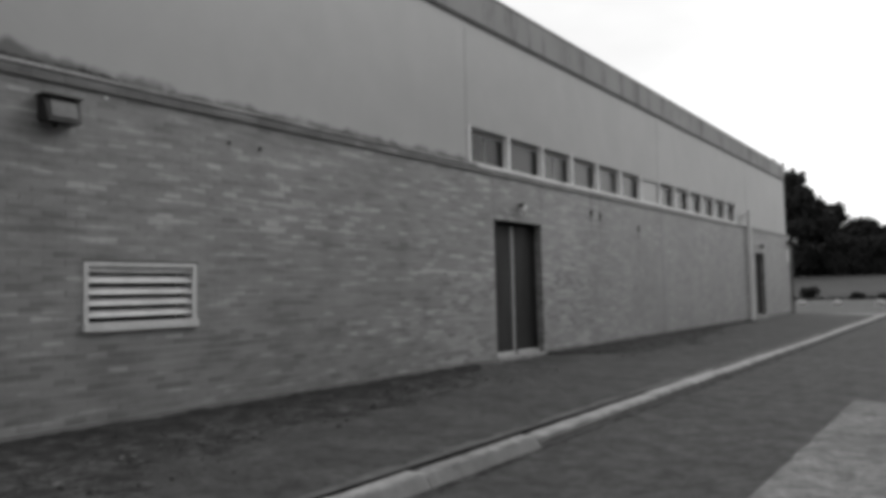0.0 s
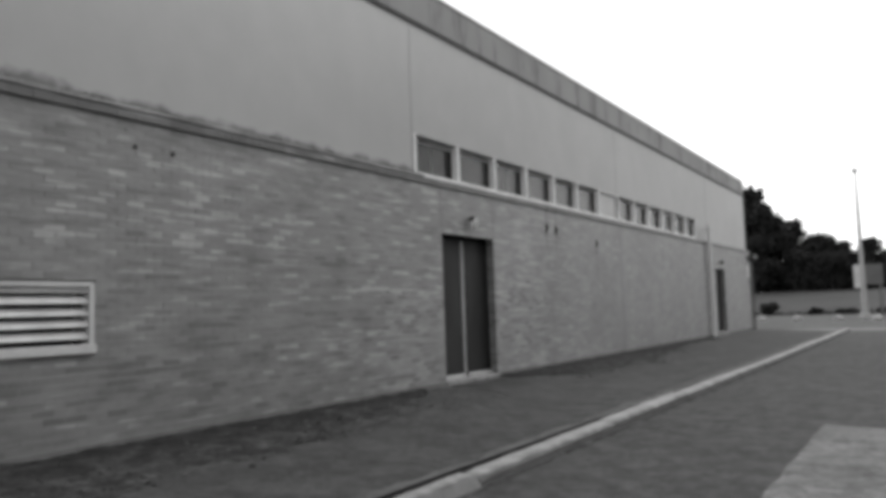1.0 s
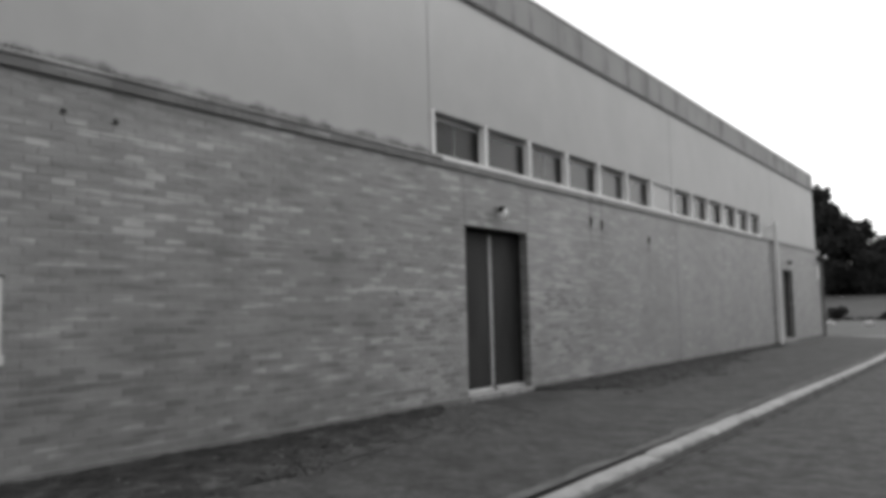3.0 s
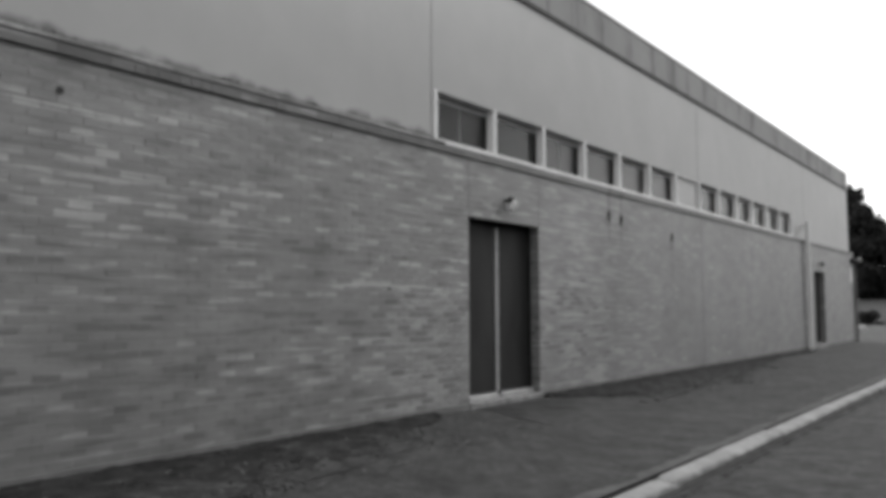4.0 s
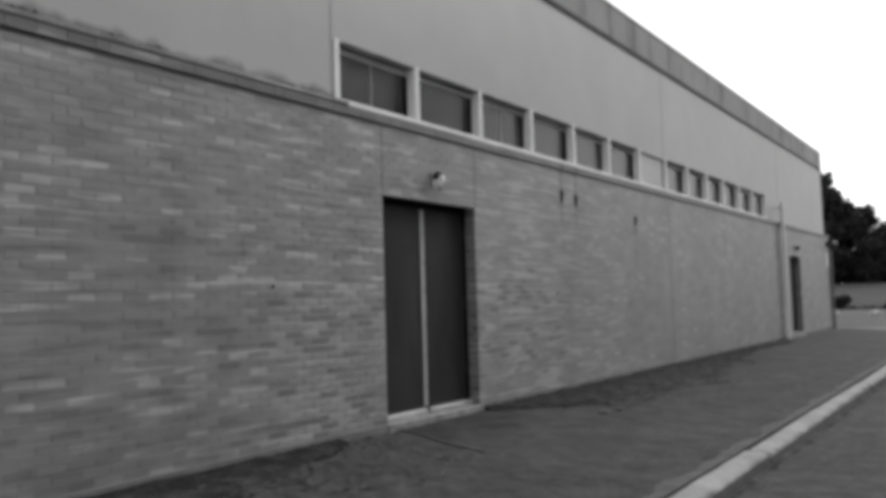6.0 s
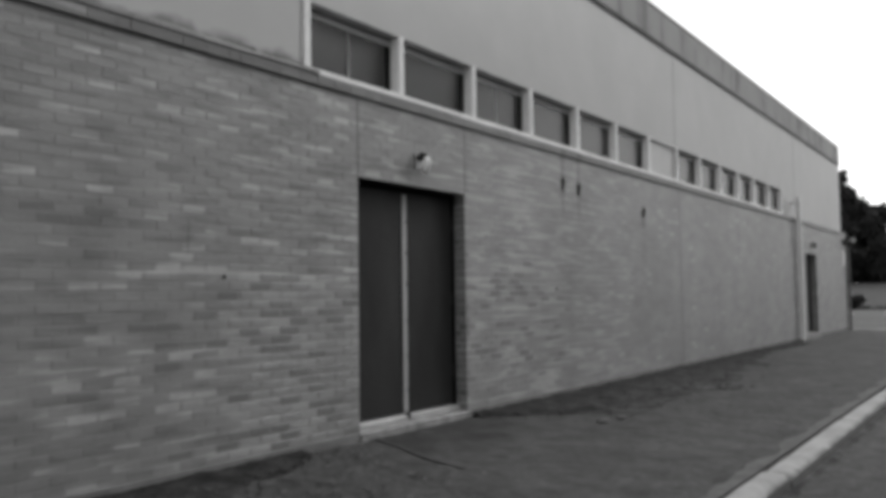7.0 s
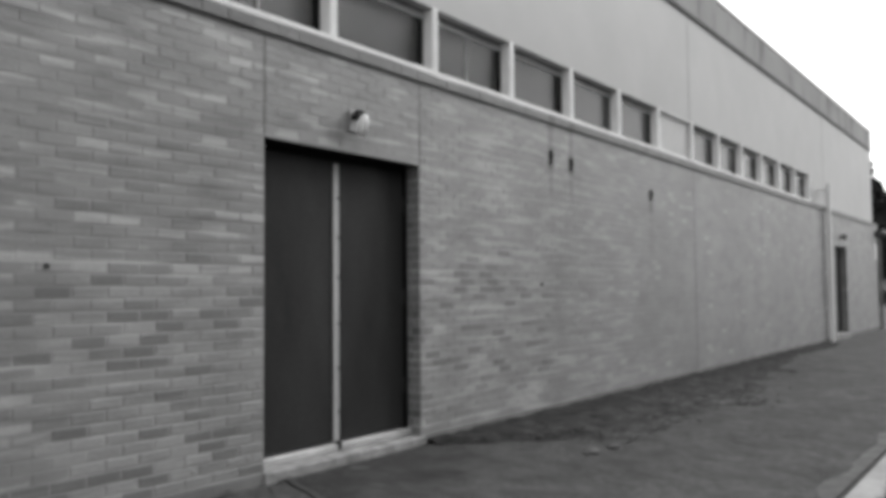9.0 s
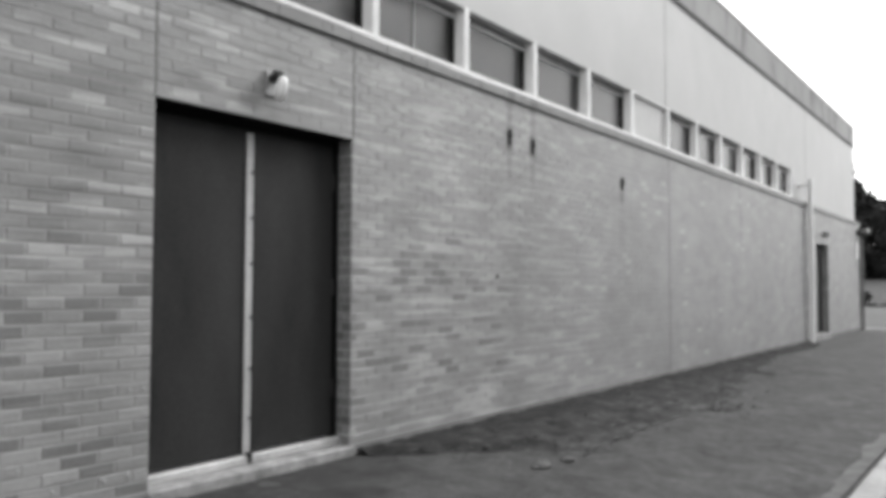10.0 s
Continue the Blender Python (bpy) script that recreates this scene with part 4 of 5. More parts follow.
def floodlight():
    f = thing("wall_floodlight", "dark box floodlight with a grey lens on the brick wall", "wall lamp", (0, -7.40, 2.69))
    bm = bmesh.new()
    vs = [bm.verts.new(p) for p in ((0.0, -0.185, -0.12), (0.0, 0.185, -0.12), (0.0, 0.185, 0.125), (0.0, -0.185, 0.125),
                                    (0.17, -0.165, -0.135), (0.17, 0.165, -0.135), (0.11, 0.19, 0.115), (0.11, -0.19, 0.115))]
    for q in ((0, 3, 2, 1), (4, 5, 6, 7), (0, 1, 5, 4), (1, 2, 6, 5), (2, 3, 7, 6), (3, 0, 4, 7)):
        bm.faces.new([vs[k] for k in q])
    bmesh.ops.recalc_face_normals(bm, faces=list(bm.faces))
    bmesh.ops.bevel(bm, geom=list(bm.edges), offset=0.008, segments=2, affect="EDGES")
    part("housing", bm, M_DARK, f)
    bm = bmesh.new()
    box(bm, -0.004, 0.006, -0.130, 0.130, -0.085, 0.085, bevel=0.003)
    bmesh.ops.transform(bm, matrix=pose(0.143, 0, -0.002, 0, -13.5, 0), verts=list(bm.verts))
    part("lens", bm, M_LENS, f, "grey glass lens")
    part("hood", boxes((0.0, 0.15, -0.20, 0.20, 0.125, 0.140), bevel=0.004), M_DARK, f, "dark top hood")
    bm = bmesh.new()
    tube(bm, (0.03, -0.02, -0.16), (0.03, -0.02, -0.12), 0.02, sides=10)
    part("knuckle", bm, M_DARK, f)
    f.scale = (0.9, 0.90, 0.86)
    return f


floodlight()


def jar_lamp(y, z, scale=1.0, tilt=14):
    lamp = thing("wall_lamp", "small wall lamp with white opal jar above the double door", "wall lamp", (0, y, z))
    part("back_plate", boxes((0.0, 0.014, -0.055, 0.055, -0.07, 0.09), bevel=0.004), M_STEEL, lamp, "grey mounting plate")
    bm = bmesh.new()
    tube(bm, (0.012, 0, 0.045), (0.062, 0, 0.045), 0.030)
    lathe(bm, ((0.036, -0.03), (0.042, 0.0), (0.034, 0.035)), Matrix.Translation((0.062, 0, 0.05)) @ pose(0, 0, 0, 0, tilt, 0))
    part("holder", bm, M_DARK, lamp, "dark lamp holder")
    bm = bmesh.new()
    lathe(bm, ((0.012, 0.080), (0.026, 0.068), (0.037, 0.030), (0.038, -0.02), (0.030, -0.062), (0.012, -0.078)), Matrix.Translation((0.098, 0, -0.034)) @ pose(0, 0, 0, 0, tilt, 0))
    for q in bm.faces:
        q.smooth = True
    part("jar", bm, M_JAR, lamp, "white opal glass jar")
    lamp.scale = (scale,) * 3
    return lamp


jar_lamp(0.865, 2.466, 1.02)
far_lamp = thing("wall_lamp", "small dark lamp above the far door", "wall lamp", (0, 18.4, 2.44))
bm = bmesh.new()
box(bm, 0.0, 0.03, -0.06, 0.06, -0.06, 0.06, bevel=0.006)
part("back_plate", bm, M_STEEL, far_lamp)
bm = bmesh.new()
lathe(bm, ((0.03, 0.05), (0.06, 0.03), (0.065, -0.05), (0.03, -0.08)), Matrix.Translation((0.075, 0, 0)))
part("shade", bm, M_LENS, far_lamp, "grey lamp shade")


def downpipe():
    p = thing("downpipe", "pale painted downpipe running down the brick wall", "pipe", (0, 16.6, 0))
    bm = bmesh.new()
    box(bm, 0.045, 0.135, -0.062, 0.062, -0.07, 3.56, bevel=0.012)
    part("pipe", bm, M_PIPE, p)
    for z, back in ((0.7, 0.0), (1.5, 0.0), (2.45, 0.0), (3.40, FACE)):
        part("bracket", boxes((back, 0.142, -0.075, 0.075, z, z + 0.035), bevel=0.003), M_PIPE, p)
    return p


downpipe()


def corner_lamp():
    c = thing("security_light", "dark security floodlight on an arm at the building's corner", "wall lamp", (0.0, 23.25, 2.70))
    bm = bmesh.new()
    tube(bm, (0, 0, 0.05), (0.17, 0.10, 0.05), 0.025, sides=10)
    part("arm", bm, M_DARK, c)
    bm = bmesh.new()
    lathe(bm, ((0.10, -0.11), (0.15, -0.06), (0.16, 0.06), (0.12, 0.14), (0.05, 0.17)), Matrix.Translation((0.20, 0.12, 0.04)) @ pose(0, 0, 0, 30, 60, 0) @ Matrix.Scale(0.62, 4))
    part("head", bm, M_LENS, c, "grey domed lamp head")
    bm = bmesh.new()
    box(bm, 0.0, 0.10, -0.20, 0.02, -0.06, 0.12, bevel=0.01)
    part("box", bm, M_DARK, c, "dark control box")
    return c


corner_lamp()
tagged(link("wall_sign", boxes((0.002, 0.022, 22.75, 23.30, 1.98, 2.46), bevel=0.004), M_SIGN), "plain white sign plate on the wall by the corner", "sign")
corner_pipe = bmesh.new()
tube(corner_pipe, (0.06, CORNER + 0.03, -0.35), (0.06, CORNER + 0.03, 2.6), 0.045, sides=12)
tagged(link("corner_pipe", corner_pipe, M_FOOT), "thin grey pipe at the building's corner", "pipe")


def weep_pipe(y, z):
    bm = bmesh.new()
    tube(bm, (-0.04, y, z), (0.025, y, z - 0.006), 0.022, sides=12)
    tube(bm, (0.0, y, z - 0.09), (0.006, y, z + 0.05), 0.018, sides=8)
    return tagged(link("weep_pipe", bm, M_DARK), "short rusty dark drain pipe stub in the brickwork", "pipe", "weep pipes")


for y, z in ((3.885, 2.60), (4.33, 2.57), (6.53, 2.43)):
    weep_pipe(y, z)


def wall_plug(y, z, r, mat, label):
    bm = bmesh.new()
    tube(bm, (-0.03, y, z), (0.006, y, z), r, sides=10)
    return tagged(link("wall_plug", bm, mat), label, "plug", "wall plugs")


for y, z, r in ((-5.05, 2.685, 0.026), (-5.49, 2.69, 0.024), (-1.46, 1.34, 0.016), (3.66, 1.25, 0.020)):
    wall_plug(y, z, r, M_DARK, "small dark plugged hole in the brickwork")
for y, z in ((11.5, 2.62), (12.0, 2.60)):
    wall_plug(y, z, 0.045, M_STRIP, "small pale capped outlet in the brickwork")
for y, z in ((-6.92, 2.90),):
    wall_plug(y, z, 0.02, M_PIPE, "small pale clip under the ledge")


def drip(y, z, h):
    bm = bmesh.new()
    bmesh.ops.create_icosphere(bm, subdivisions=2, radius=1.0, matrix=Matrix.LocRotScale((0.002, y, z), None, (0.004, 0.010, h * 0.9)))
    return tagged(link("mortar_drip", bm, M_FROST), "small pale mortar drip on the brickwork by the door", "drip", "mortar drips")


for y, z, h in ((-0.27, 0.12, 0.018), (-0.13, 0.13, 0.026), (-0.13, 0.585, 0.018), (-0.04, 0.585, 0.014), (-0.55, 0.12, 0.014)):
    drip(y, z, h)


# ---- moss on the ledge ----
def moss():
    rnd = random.Random(5)
    verts, faces = [], []
    for _ in range(9000):
        y = rnd.uniform(-12, -0.55)
        lump = noise.noise((y * 1.3, 2.0, 0)) + 0.6 * noise.noise((y * 5.0, 4.0, 0)) + (0.55 if y < -6.6 else 0)
        if rnd.random() > 0.25 + lump:
            continue
        x = rnd.uniform(FACE + 0.002, -0.05)
        hgt = rnd.uniform(0.010, 0.036) * (1 + 1.3 * max(0, lump))
        z = LEDGE_TOP + 0.012
        a, s = rnd.uniform(0, 6.28), rnd.uniform(0.008, 0.02)
        b = len(verts)
        ux, uy = math.cos(a) * s, math.sin(a) * s
        verts += [(x - ux * 0.5, y - uy, z - 0.01), (x + ux * 0.5, y + uy, z - 0.01), (max(x + rnd.uniform(-0.02, 0.02), FACE + 0.002), y + rnd.uniform(-0.02, 0.02), z + hgt)]
        faces.append((b, b + 1, b + 2))
    me = bpy.data.meshes.new("moss")
    me.from_pydata(verts, [], faces)
    me.materials.append(M_MOSS)
    return new("moss", me)


tagged(moss(), "dark moss tufts growing along the brick ledge", "moss", kind="stuff")


# ---- far things ----
def leaves(bm_verts, faces, rnd, centre, radii, count, size):
    """Leaf clumps in a lumpy shell round a centre."""
    for _ in range(count):
        u, v = rnd.uniform(-1, 1), rnd.uniform(0, 2 * math.pi)
        s = math.sqrt(1 - u * u)
        d = Vector((s * math.cos(v), s * math.sin(v), u))
        r = rnd.random() ** 0.35
        r *= 0.80 + 0.42 * noise.noise(d * 2.2 + Vector(centre) * 0.37)
        p = Vector(centre) + Vector((d.x * radii[0], d.y * radii[1], d.z * radii[2])) * r
        a = Vector((rnd.gauss(0, 1), rnd.gauss(0, 1), rnd.gauss(0, 1))).normalized() * size * rnd.uniform(0.5, 1.3)
        b = a.cross(Vector((rnd.gauss(0, 1), rnd.gauss(0, 1), rnd.gauss(0, 1)))).normalized() * size * rnd.uniform(0.4, 0.9)
        k = len(bm_verts)
        bm_verts += [p - a, p + b, p + a, p - b]
        faces.append((k, k + 1, k + 2, k + 3))


def tree(x, y, tall, wide, seed, mat=None, count=7500, label="dark leafy tree on the grass bank", group="trees on the bank"):
    rnd = random.Random(seed)
    tall *= 0.955
    t = thing("tree", label, "tree", (x, y, height(x, y) - 0.1), group)
    bm = bmesh.new()
    fork = tall * 0.4
    tube(bm, (0, 0, 0), (0.1, 0, fork), tall * 0.028, tall * 0.018, sides=10)
    lumps = []
    for k in range(9):
        a = k * 2.4 + rnd.uniform(-0.4, 0.4)
        h = tall * rnd.uniform(0.25, 0.86)
        reach = wide * (0.62 if h < tall * 0.6 else 0.36) * rnd.uniform(0.7, 1.1)
        tip = Vector((reach * math.cos(a), reach * math.sin(a), h))
        tube(bm, (0.05, 0, fork * rnd.uniform(0.4, 1.0)), tip, tall * 0.012, tall * 0.004, sides=7)
        lumps.append((tip, (wide * 0.46, wide * 0.46, tall * 0.19)))
    lumps.append((Vector((0, 0, tall * 0.84)), (wide * 0.30, wide * 0.30, tall * 0.17)))
    lumps.append((Vector((0, 0, tall * 0.35)), (wide * 0.9, wide * 0.9, tall * 0.36)))
    lumps.append((Vector((0, 0, tall * 0.2)), (wide * 0.95, wide * 0.9, tall * 0.22)))
    lumps.append((Vector((0, 0, tall * 0.6)), (wide * 0.7, wide * 0.7, tall * 0.3)))
    part("trunk", bm, M_BARK, t)
    verts, faces = [], []
    for c, r in lumps:
        leaves(verts, faces, rnd, c, r, count // len(lumps), tall * 0.030)
    me = bpy.data.meshes.new("crown")
    me.from_pydata([tuple(v) for v in verts], [], faces)
    me.materials.append(mat or M_LEAF)
    crown = new("crown", me)
    crown.parent = t
    return t


for k, (x, y, tall, wide) in enumerate(((-25.0, 96, 16.0, 7.0), (-19.0, 99, 16.5, 6.5), (-14.2, 95, 14.0, 4.6), (-11.0, 94, 11.6, 3.8), (-8.2, 96, 9.3, 3.4), (-5.6, 95, 7.3, 3.2),
                                        (-2.8, 96, 6.3, 3.0), (0.0, 97, 6.6, 3.2), (-17.0, 92, 11.5, 4.5), (-7.0, 92, 6.0, 3.4), (-12.5, 91, 7.2, 3.8), (-4.0, 92, 5.0, 3.2), (-0.8, 92, 4.8, 3.0), (2.6, 98, 4.4, 2.6))):
    tree(x, y, tall, wide, 40 + k)
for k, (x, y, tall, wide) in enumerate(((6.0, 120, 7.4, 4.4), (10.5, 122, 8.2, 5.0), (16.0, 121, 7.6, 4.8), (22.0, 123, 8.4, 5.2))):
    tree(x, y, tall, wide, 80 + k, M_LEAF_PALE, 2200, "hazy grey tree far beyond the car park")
for k, (x, y, tall, wide) in enumerate(((5.5, 97, 2.6, 2.6), (9.5, 97, 2.8, 3.0), (14.0, 98, 2.8, 3.0))):
    tree(x, y, tall, wide, 95 + k, None, 1500, "low dark shrub tree at the top of the bank")


# unseen trees added across the roadway to darken window reflections and wall sheen
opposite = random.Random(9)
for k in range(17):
    tree(32 + opposite.uniform(-2.5, 2.5), -56 + 6.1 * k, opposite.uniform(19.0, 23.0), opposite.uniform(5.8, 7.0), 120 + k, M_LEAF_PALE, 3400, "unseen leafy tree added across the roadway for reflections", "trees across the road")


def bush(x, y, w, h, seed):
    rnd = random.Random(seed)
    verts, faces = [], []
    for k in range(5):
        c = Vector((rnd.uniform(-0.35, 0.35) * w, rnd.uniform(-0.3, 0.3) * w, h * rnd.uniform(0.40, 0.62)))
        leaves(verts, faces, rnd, c, (w * 0.36, w * 0.36, h * 0.45), 320, 0.10)
    b = thing("bush", "rounded dark shrub at the foot of the grass bank", "bush", (x, y, height(x, y) - 0.05), "shrubs by the car park")
    me = bpy.data.meshes.new("foliage")
    me.from_pydata([tuple(v) for v in verts], [], faces)
    me.materials.append(M_LEAF)
    o = new("foliage", me)
    o.parent = b
    bm = bmesh.new()
    for k in range(4):
        tube(bm, (0, 0, 0), (rnd.uniform(-0.3, 0.3) * w, rnd.uniform(-0.3, 0.3) * w, h * 0.6), 0.03, 0.012, sides=6)
    part("stem", bm, M_BARK, b)
    return b


for k, (x, y, w, h) in enumerate(((-6.6, 67.5, 1.6, 1.35), (-2.9, 67.5, 1.1, 0.75), (-0.6, 67.5, 1.7, 0.6), (2.4, 67.5, 1.0, 0.6))):
    bush(x, y, w, h, 200 + k)


def undergrowth():
    rnd = random.Random(31)
    verts, faces = [], []
    for k in range(46):
        x = -34 + k * 0.82
        leaves(verts, faces, rnd, (x, 96.5 + rnd.uniform(-1, 1), 3.2), (1.3, 1.0, 1.9), 560, 0.26)
    me = bpy.data.meshes.new("undergrowth")
    me.from_pydata([tuple(v) for v in verts], [], faces)
    me.materials.append(M_LEAF)
    return new("undergrowth", me)


tagged(undergrowth(), "dense dark undergrowth between the trees", "undergrowth", kind="stuff")


def low_hedge():
    rnd = random.Random(77)
    verts, faces = [], []
    for k in range(60):
        x = -22 + k * 0.8
        leaves(verts, faces, rnd, (x, 68.6, height(x, 68.6) + 0.12), (0.55, 0.35, 0.28), 70, 0.09)
    me = bpy.data.meshes.new("low_hedge")
    me.from_pydata([tuple(v) for v in verts], [], faces)
    me.materials.append(M_LEAF)
    return new("low_hedge", me)


tagged(low_hedge(), "low dark line of growth along the foot of the bank", "hedge", kind="stuff")


def boulder(x, y, seed):
    bm = bmesh.new()
    bmesh.ops.create_icosphere(bm, subdivisions=3, radius=1.0)
    for v in bm.verts:
        d = 1 + 0.22 * noise.noise(v.co * 1.3 + Vector((seed, 0, 0)))
        v.co = Vector((v.co.x * 0.30, v.co.y * 0.25, max(v.co.z, -0.4) * 0.24)) * d
        v.co.z += 0.09
    for f in bm.faces:
        f.smooth = True
    o = link("boulder", bm, M_STONE)
    o.location = (x, y, -0.33)
    return tagged(o, "small whitewashed boulder marking the car park edge", "boulder", "whitewashed boulders")


for k, (x, y) in enumerate(((-4.45, 50.8), (-1.9, 48.8), (0.85, 46.4), (3.15, 44.4), (5.7, 42.5))):
    boulder(x, y, k * 3.7)

street = thing("street_lamp", "tall tapering pale lamp post with a small lamp head", "street lamp", (2.0, 51.5, -0.33))
bm = bmesh.new()
tube(bm, (0, 0, 0), (0, 0, 9.9), 0.21, 0.042, sides=14)
part("pole", bm, M_POST, street)
bm = bmesh.new()
tube(bm, (0, 0, 0), (0, 0, 0.35), 0.36, 0.32, sides=14)
part("base", bm, M_POST, street)
bm = bmesh.new()
lathe(bm, ((0.06, 0.0), (0.15, 0.12), (0.16, 0.26), (0.08, 0.34)), Matrix.Translation((-0.03, 0, 9.85)))
part("lamp_head", bm, M_STEEL, street, "grey lamp head")

far_post = thing("street_lamp", "far slim pale lamp post", "street lamp", (5.2, 90.0, height(5.2, 90)))
bm = bmesh.new()
tube(bm, (0, 0, 0), (0, 0, 8.3), 0.2, 0.11, sides=10)
part("pole", bm, M_POST, far_post)
bm = bmesh.new()
box(bm, -0.45, 0.2, -0.15, 0.15, 8.2, 8.38, bevel=0.03)
part("lamp_head", bm, M_POST, far_post)

board = thing("sign_board", "large pale sign board on two posts behind the lamp post", "sign", (2.3, 53.0, -0.33))
part("panel", boxes((-0.95, -0.42, -0.04, 0.04, 2.05, 3.65), bevel=0.01), M_SIGN, board)
part("panel", boxes((-0.30, 0.85, -0.04, 0.04, 2.25, 3.65), bevel=0.01), M_PALE, board, "greyer second panel")
for px in (-0.36, 0.66):
    part("post", boxes((px - 0.10, px + 0.10, 0.05, 0.22, 0.0, 3.4), bevel=0.01), M_PALE, board)

shed = thing("far_building", "low pale building far beyond the car park", "building", (13.0, 130.0, height(13, 130) - 0.1))
part("wall", boxes((-8.5, 9.0, 0, 8, 0, 3.6)), M_SIGN, shed)
part("roof", boxes((-8.8, 9.3, -0.4, 8.4, 3.6, 4.0), bevel=0.05), M_STEEL, shed)
for wx in (-6.5, -3.5, 0.5, 4.0):
    part("window", boxes((wx, wx + 1.3, -0.03, 0.02, 1.2, 2.5)), M_BRONZE, shed)

# ---- bricks, last ----
COURSE, STEP, GAP = 0.0677, 0.2032, 0.010
HOLES = [DOOR, DOOR_FAR, VENT]
rows = int((LEDGE_LOW - 0.016) / COURSE)
rnd = random.Random(3)
mesh_cache = {}


def brick_mesh(length):
    """A whole or cut brick on its own origin: the face looks to +x, edges eased."""
    key = round(length, 3)
    if key not in mesh_cache:
        h, e, d = (COURSE - GAP) / 2, 0.0025, 0.016
        a, b = key / 2, key / 2 - e
        v = [(-d, -a, -h), (-d, a, -h), (-d, a, h), (-d, -a, h), (-e, -a, -h), (-e, a, -h), (-e, a, h), (-e, -a, h), (0, -b, -h + e), (0, b, -h + e), (0, b, h - e), (0, -b, h - e)]
        f = [(8, 9, 10, 11)]
        for k in range(4):
            n = (k + 1) % 4
            f += [(4 + k, 4 + n, 8 + n, 8 + k), (k, n, 4 + n, 4 + k)]
        me = bpy.data.meshes.new("brick")
        me.from_pydata(v, [], f)
        me.materials.append(M_BRICK)
        mesh_cache[key] = me
    return mesh_cache[key]


def spans(z0, z1):
    """Free stretches of wall along y at a course, between openings and sealed joints."""
    cuts = [(o[0], o[1]) for o in HOLES if o[2] < z1 - 0.012 and o[3] > z0 + 0.012]
    cuts += [(jy - 0.009, jy + 0.009) for jy, j0, j1 in JOINTS if j0 - 0.03 < (z0 + z1) / 2 < j1]
    free, low = [], -12.0
    for a, b in sorted(cuts):
        if a > low:
            free.append((low, a))
        low = max(low, b)
    free.append((low, CORNER))
    return free


verts, faces = [], []


def add_brick(y0, y1, z0, z1, x_face, x_back=-0.014):
    k, e = len(verts), 0.002
    verts.extend(((x_back, y0, z0), (x_back, y1, z0), (x_back, y1, z1), (x_back, y0, z1),
                  (x_face, y0 + e, z0 + e), (x_face, y1 - e, z0 + e), (x_face, y1 - e, z1 - e), (x_face, y0 + e, z1 - e)))
    faces.append((k + 4, k + 5, k + 6, k + 7))
    for i in range(4):
        j = (i + 1) % 4
        faces.append((k + i, k + j, k + 4 + j, k + 4 + i))


single = 0
for r in range(rows):
    z0 = 0.016 + r * COURSE + GAP / 2
    z1 = z0 + COURSE - GAP
    off = 0.0 if r % 2 == 0 else STEP / 2
    for a, b in spans(z0, z1):
        n0 = math.floor((a - off) / STEP)
        n1 = math.ceil((b - off) / STEP)
        for n in range(n0, n1):
            y0, y1 = max(a, off + n * STEP), min(b, off + (n + 1) * STEP)
            if y0 > a:
                y0 += GAP / 2
            if y1 < b:
                y1 -= GAP / 2
            if y1 - y0 < 0.03:
                continue
            proud = rnd.uniform(-0.0008, 0.0013)
            mid = (y0 + y1) / 2
            if z1 < 2.24 and (-1.42 < mid < 0 or 1.63 < mid < 2.0) and single < 300:
                o = new("brick", brick_mesh(y1 - y0))
                o.location = (proud, mid, (z0 + z1) / 2)
                o.parent = wall_bricks
                single += 1
            else:
                add_brick(y0, y1, z0, z1, proud)
field = bpy.data.meshes.new("brick_field")
field.from_pydata(verts, [], faces)
field.materials.append(M_BRICKS)
o = new("brick_field", field)
o.parent = wall_bricks
tagged(o, "weathered brown-grey bricks of the long wall", kind="stuff")

# reveal bricks of the two doors, in the shaded copy of the wall brick
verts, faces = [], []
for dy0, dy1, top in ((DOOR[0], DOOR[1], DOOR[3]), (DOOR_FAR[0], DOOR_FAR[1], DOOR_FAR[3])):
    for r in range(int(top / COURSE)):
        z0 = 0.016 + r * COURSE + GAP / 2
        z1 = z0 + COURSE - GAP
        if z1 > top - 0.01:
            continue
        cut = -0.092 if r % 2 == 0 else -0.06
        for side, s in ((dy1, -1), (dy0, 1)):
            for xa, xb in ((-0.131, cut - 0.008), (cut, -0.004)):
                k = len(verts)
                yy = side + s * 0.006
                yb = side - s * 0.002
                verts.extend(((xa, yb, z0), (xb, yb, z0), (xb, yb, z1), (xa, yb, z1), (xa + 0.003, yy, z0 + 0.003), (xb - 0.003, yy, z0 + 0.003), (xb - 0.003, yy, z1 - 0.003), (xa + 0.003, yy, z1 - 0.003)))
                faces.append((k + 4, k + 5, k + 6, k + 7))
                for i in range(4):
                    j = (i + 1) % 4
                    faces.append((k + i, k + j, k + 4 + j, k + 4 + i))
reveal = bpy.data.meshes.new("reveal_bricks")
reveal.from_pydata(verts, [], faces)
reveal.materials.append(M_REVEAL_SHADE)
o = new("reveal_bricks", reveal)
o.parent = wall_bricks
tagged(o, "bricks of the door reveals, darkened for their shade", kind="stuff")

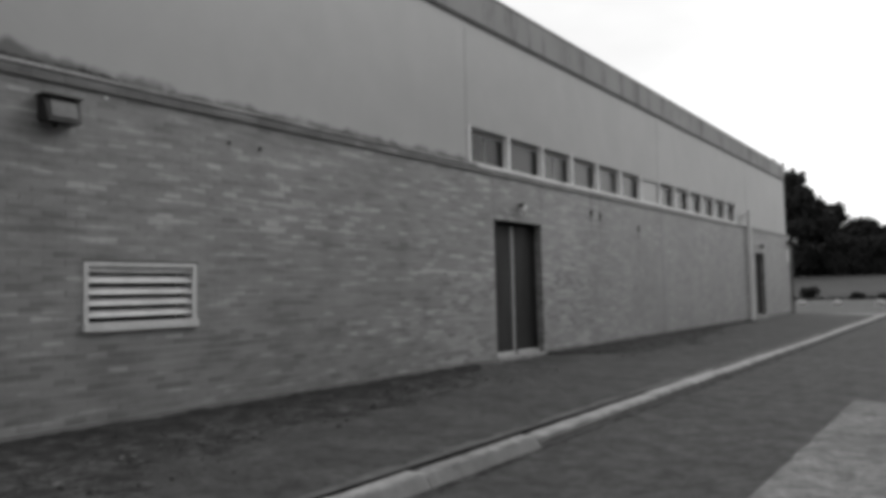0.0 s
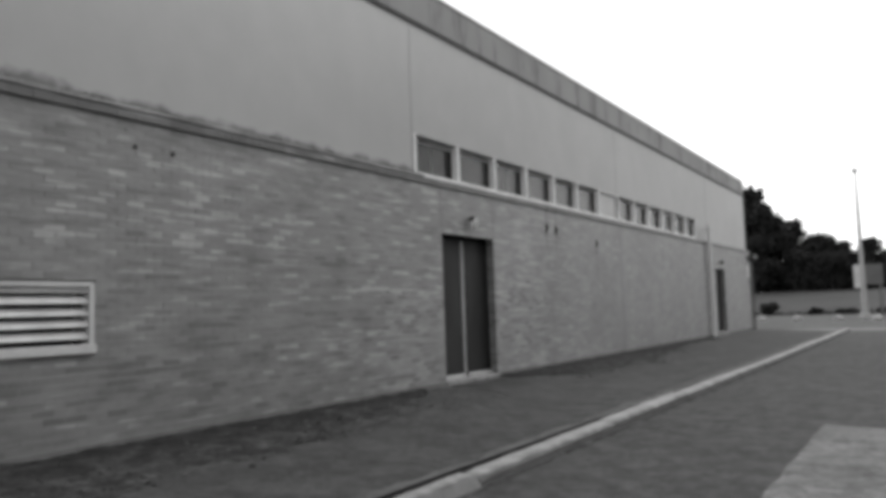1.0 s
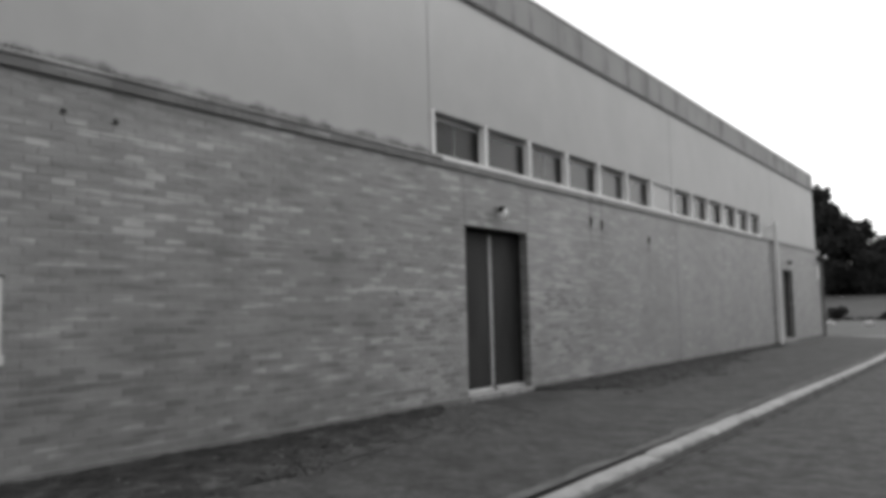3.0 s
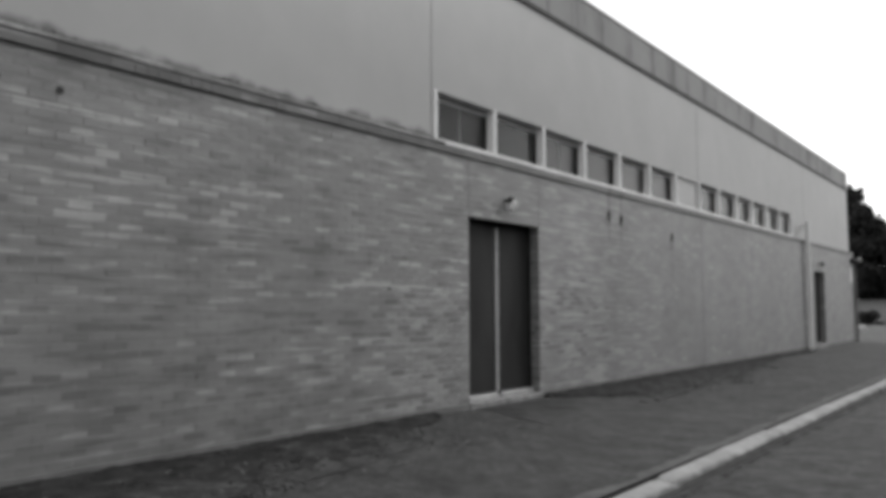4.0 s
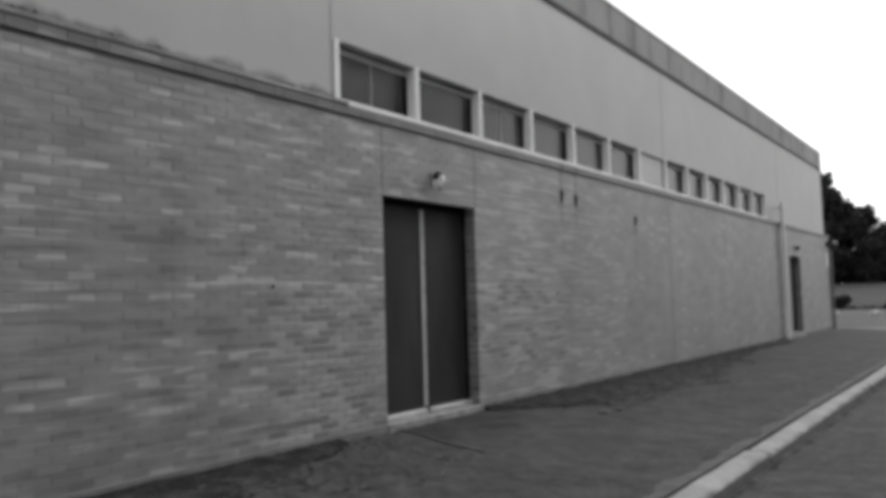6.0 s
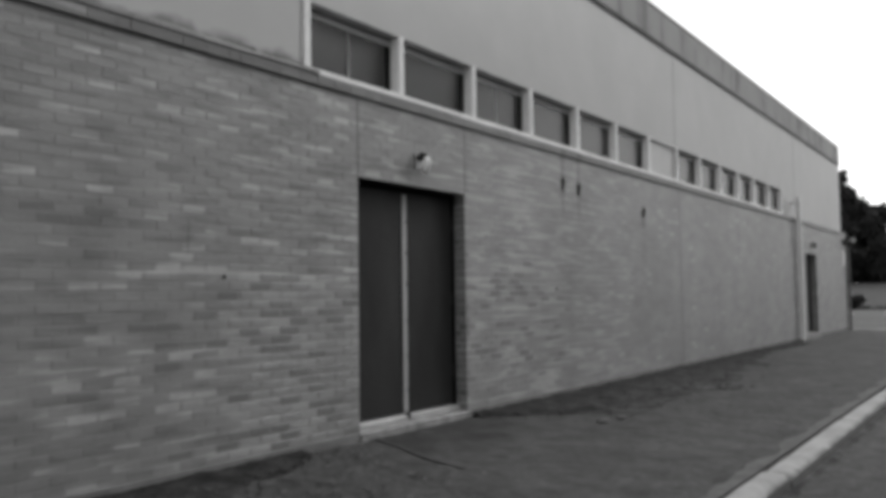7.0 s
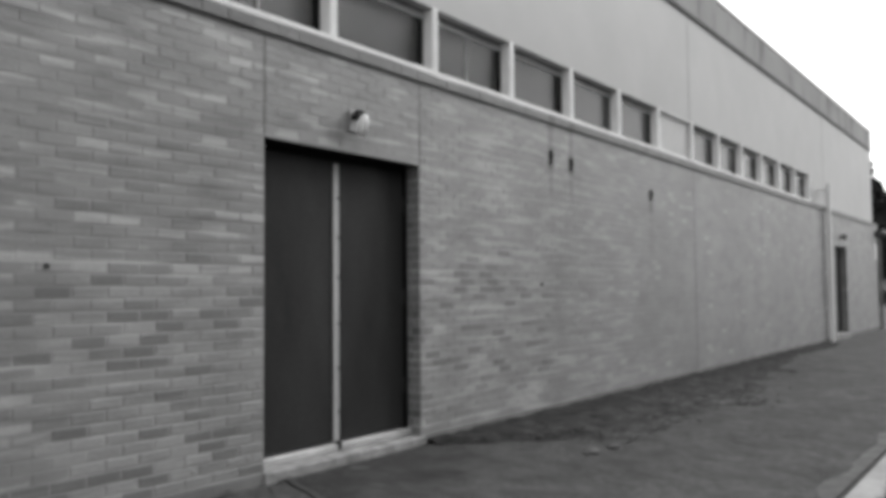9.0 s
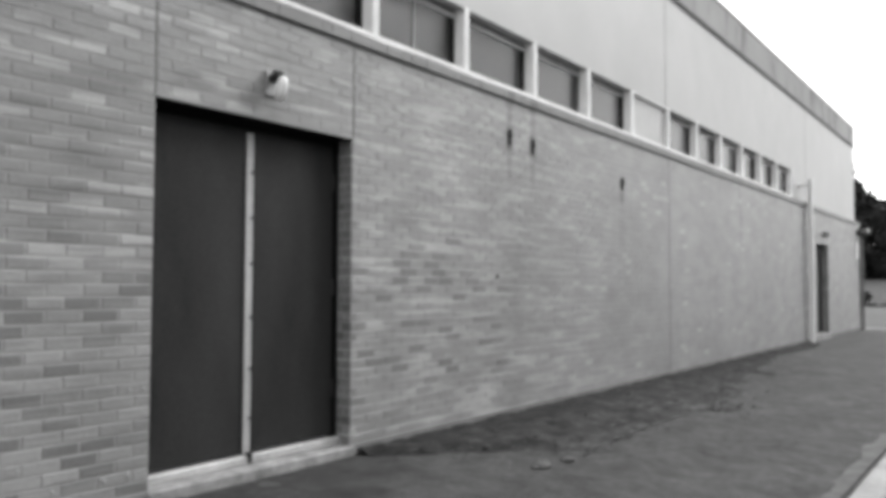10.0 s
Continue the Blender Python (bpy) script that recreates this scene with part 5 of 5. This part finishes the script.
# projecting ledge course with a thin mortar cap
verts, faces = [], []
ledge = tagged(link("ledge", boxes((-0.11, 0.0205, Y_NEAR, CORNER + 0.012, LEDGE_LOW + 0.006, 3.012)), M_COPING), "projecting brick ledge course under the plastered wall", "ledge", kind="structure")
for c0, c1, prof, mat, name in ((Y_NEAR, -0.50, ((-0.162, 3.028), (0.030, 3.028), (0.034, 3.040), (0.030, 3.066), (0.012, 3.073), (-0.162, 3.090)), M_CAP, "thin pale mortar cap"),
                                (-0.50, CORNER + 0.03, ((-0.162, 3.008), (0.022, 3.008), (0.024, 3.018), (0.021, 3.036), (-0.060, 3.042), (-0.162, 3.050)), M_COPING, "flush mortar bed under the windows")):
    bm = bmesh.new()
    rings = []
    steps = int((c1 - c0) / 0.35)
    for i in range(steps + 1):
        yy = c0 + (c1 - c0) * i / steps
        rings.append([bm.verts.new((x + (0.004 * noise.noise((yy * 2.1, q, 0.5)) if x > 0 else 0), yy, z + (0.005 * noise.noise((yy * 1.7, q * 0.2, 3.5)) if x > 0 else 0))) for q, (x, z) in enumerate(prof)])
    for p, q in zip(rings, rings[1:]):
        for i in range(6):
            bm.faces.new((p[i], p[(i + 1) % 6], q[(i + 1) % 6], q[i]))
    bm.faces.new(rings[0][::-1])
    bm.faces.new(rings[-1])
    bmesh.ops.recalc_face_normals(bm, faces=list(bm.faces))
    part("cap", bm, mat, ledge, name)
# the joint's dark tone also stands for the shadow under the ledge
part("shadow_joint", boxes((-0.01, 0.004, Y_NEAR, CORNER, LEDGE_LOW - 0.013, LEDGE_LOW + 0.004)), M_BED, ledge, "dirty joint with the ledge's shadow in its colour")
y = -12.0
while y < CORNER - 0.02:
    run = 0.2032 * rnd.choice((0.5, 0.5, 1, 1, 2))
    y1 = min(y + run, CORNER + 0.012)
    add_brick(y + 0.0012, y1 - 0.0012, LEDGE_LOW + 0.004, 3.022, 0.024 + rnd.uniform(-0.0015, 0.002), 0.012)
    y += run
me = bpy.data.meshes.new("ledge_bricks")
me.from_pydata(verts, [], faces)
me.materials.append(M_COPING)
o = new("ledge_bricks", me)
o.parent = ledge
tagged(o, "bricks of the projecting ledge", kind="stuff")
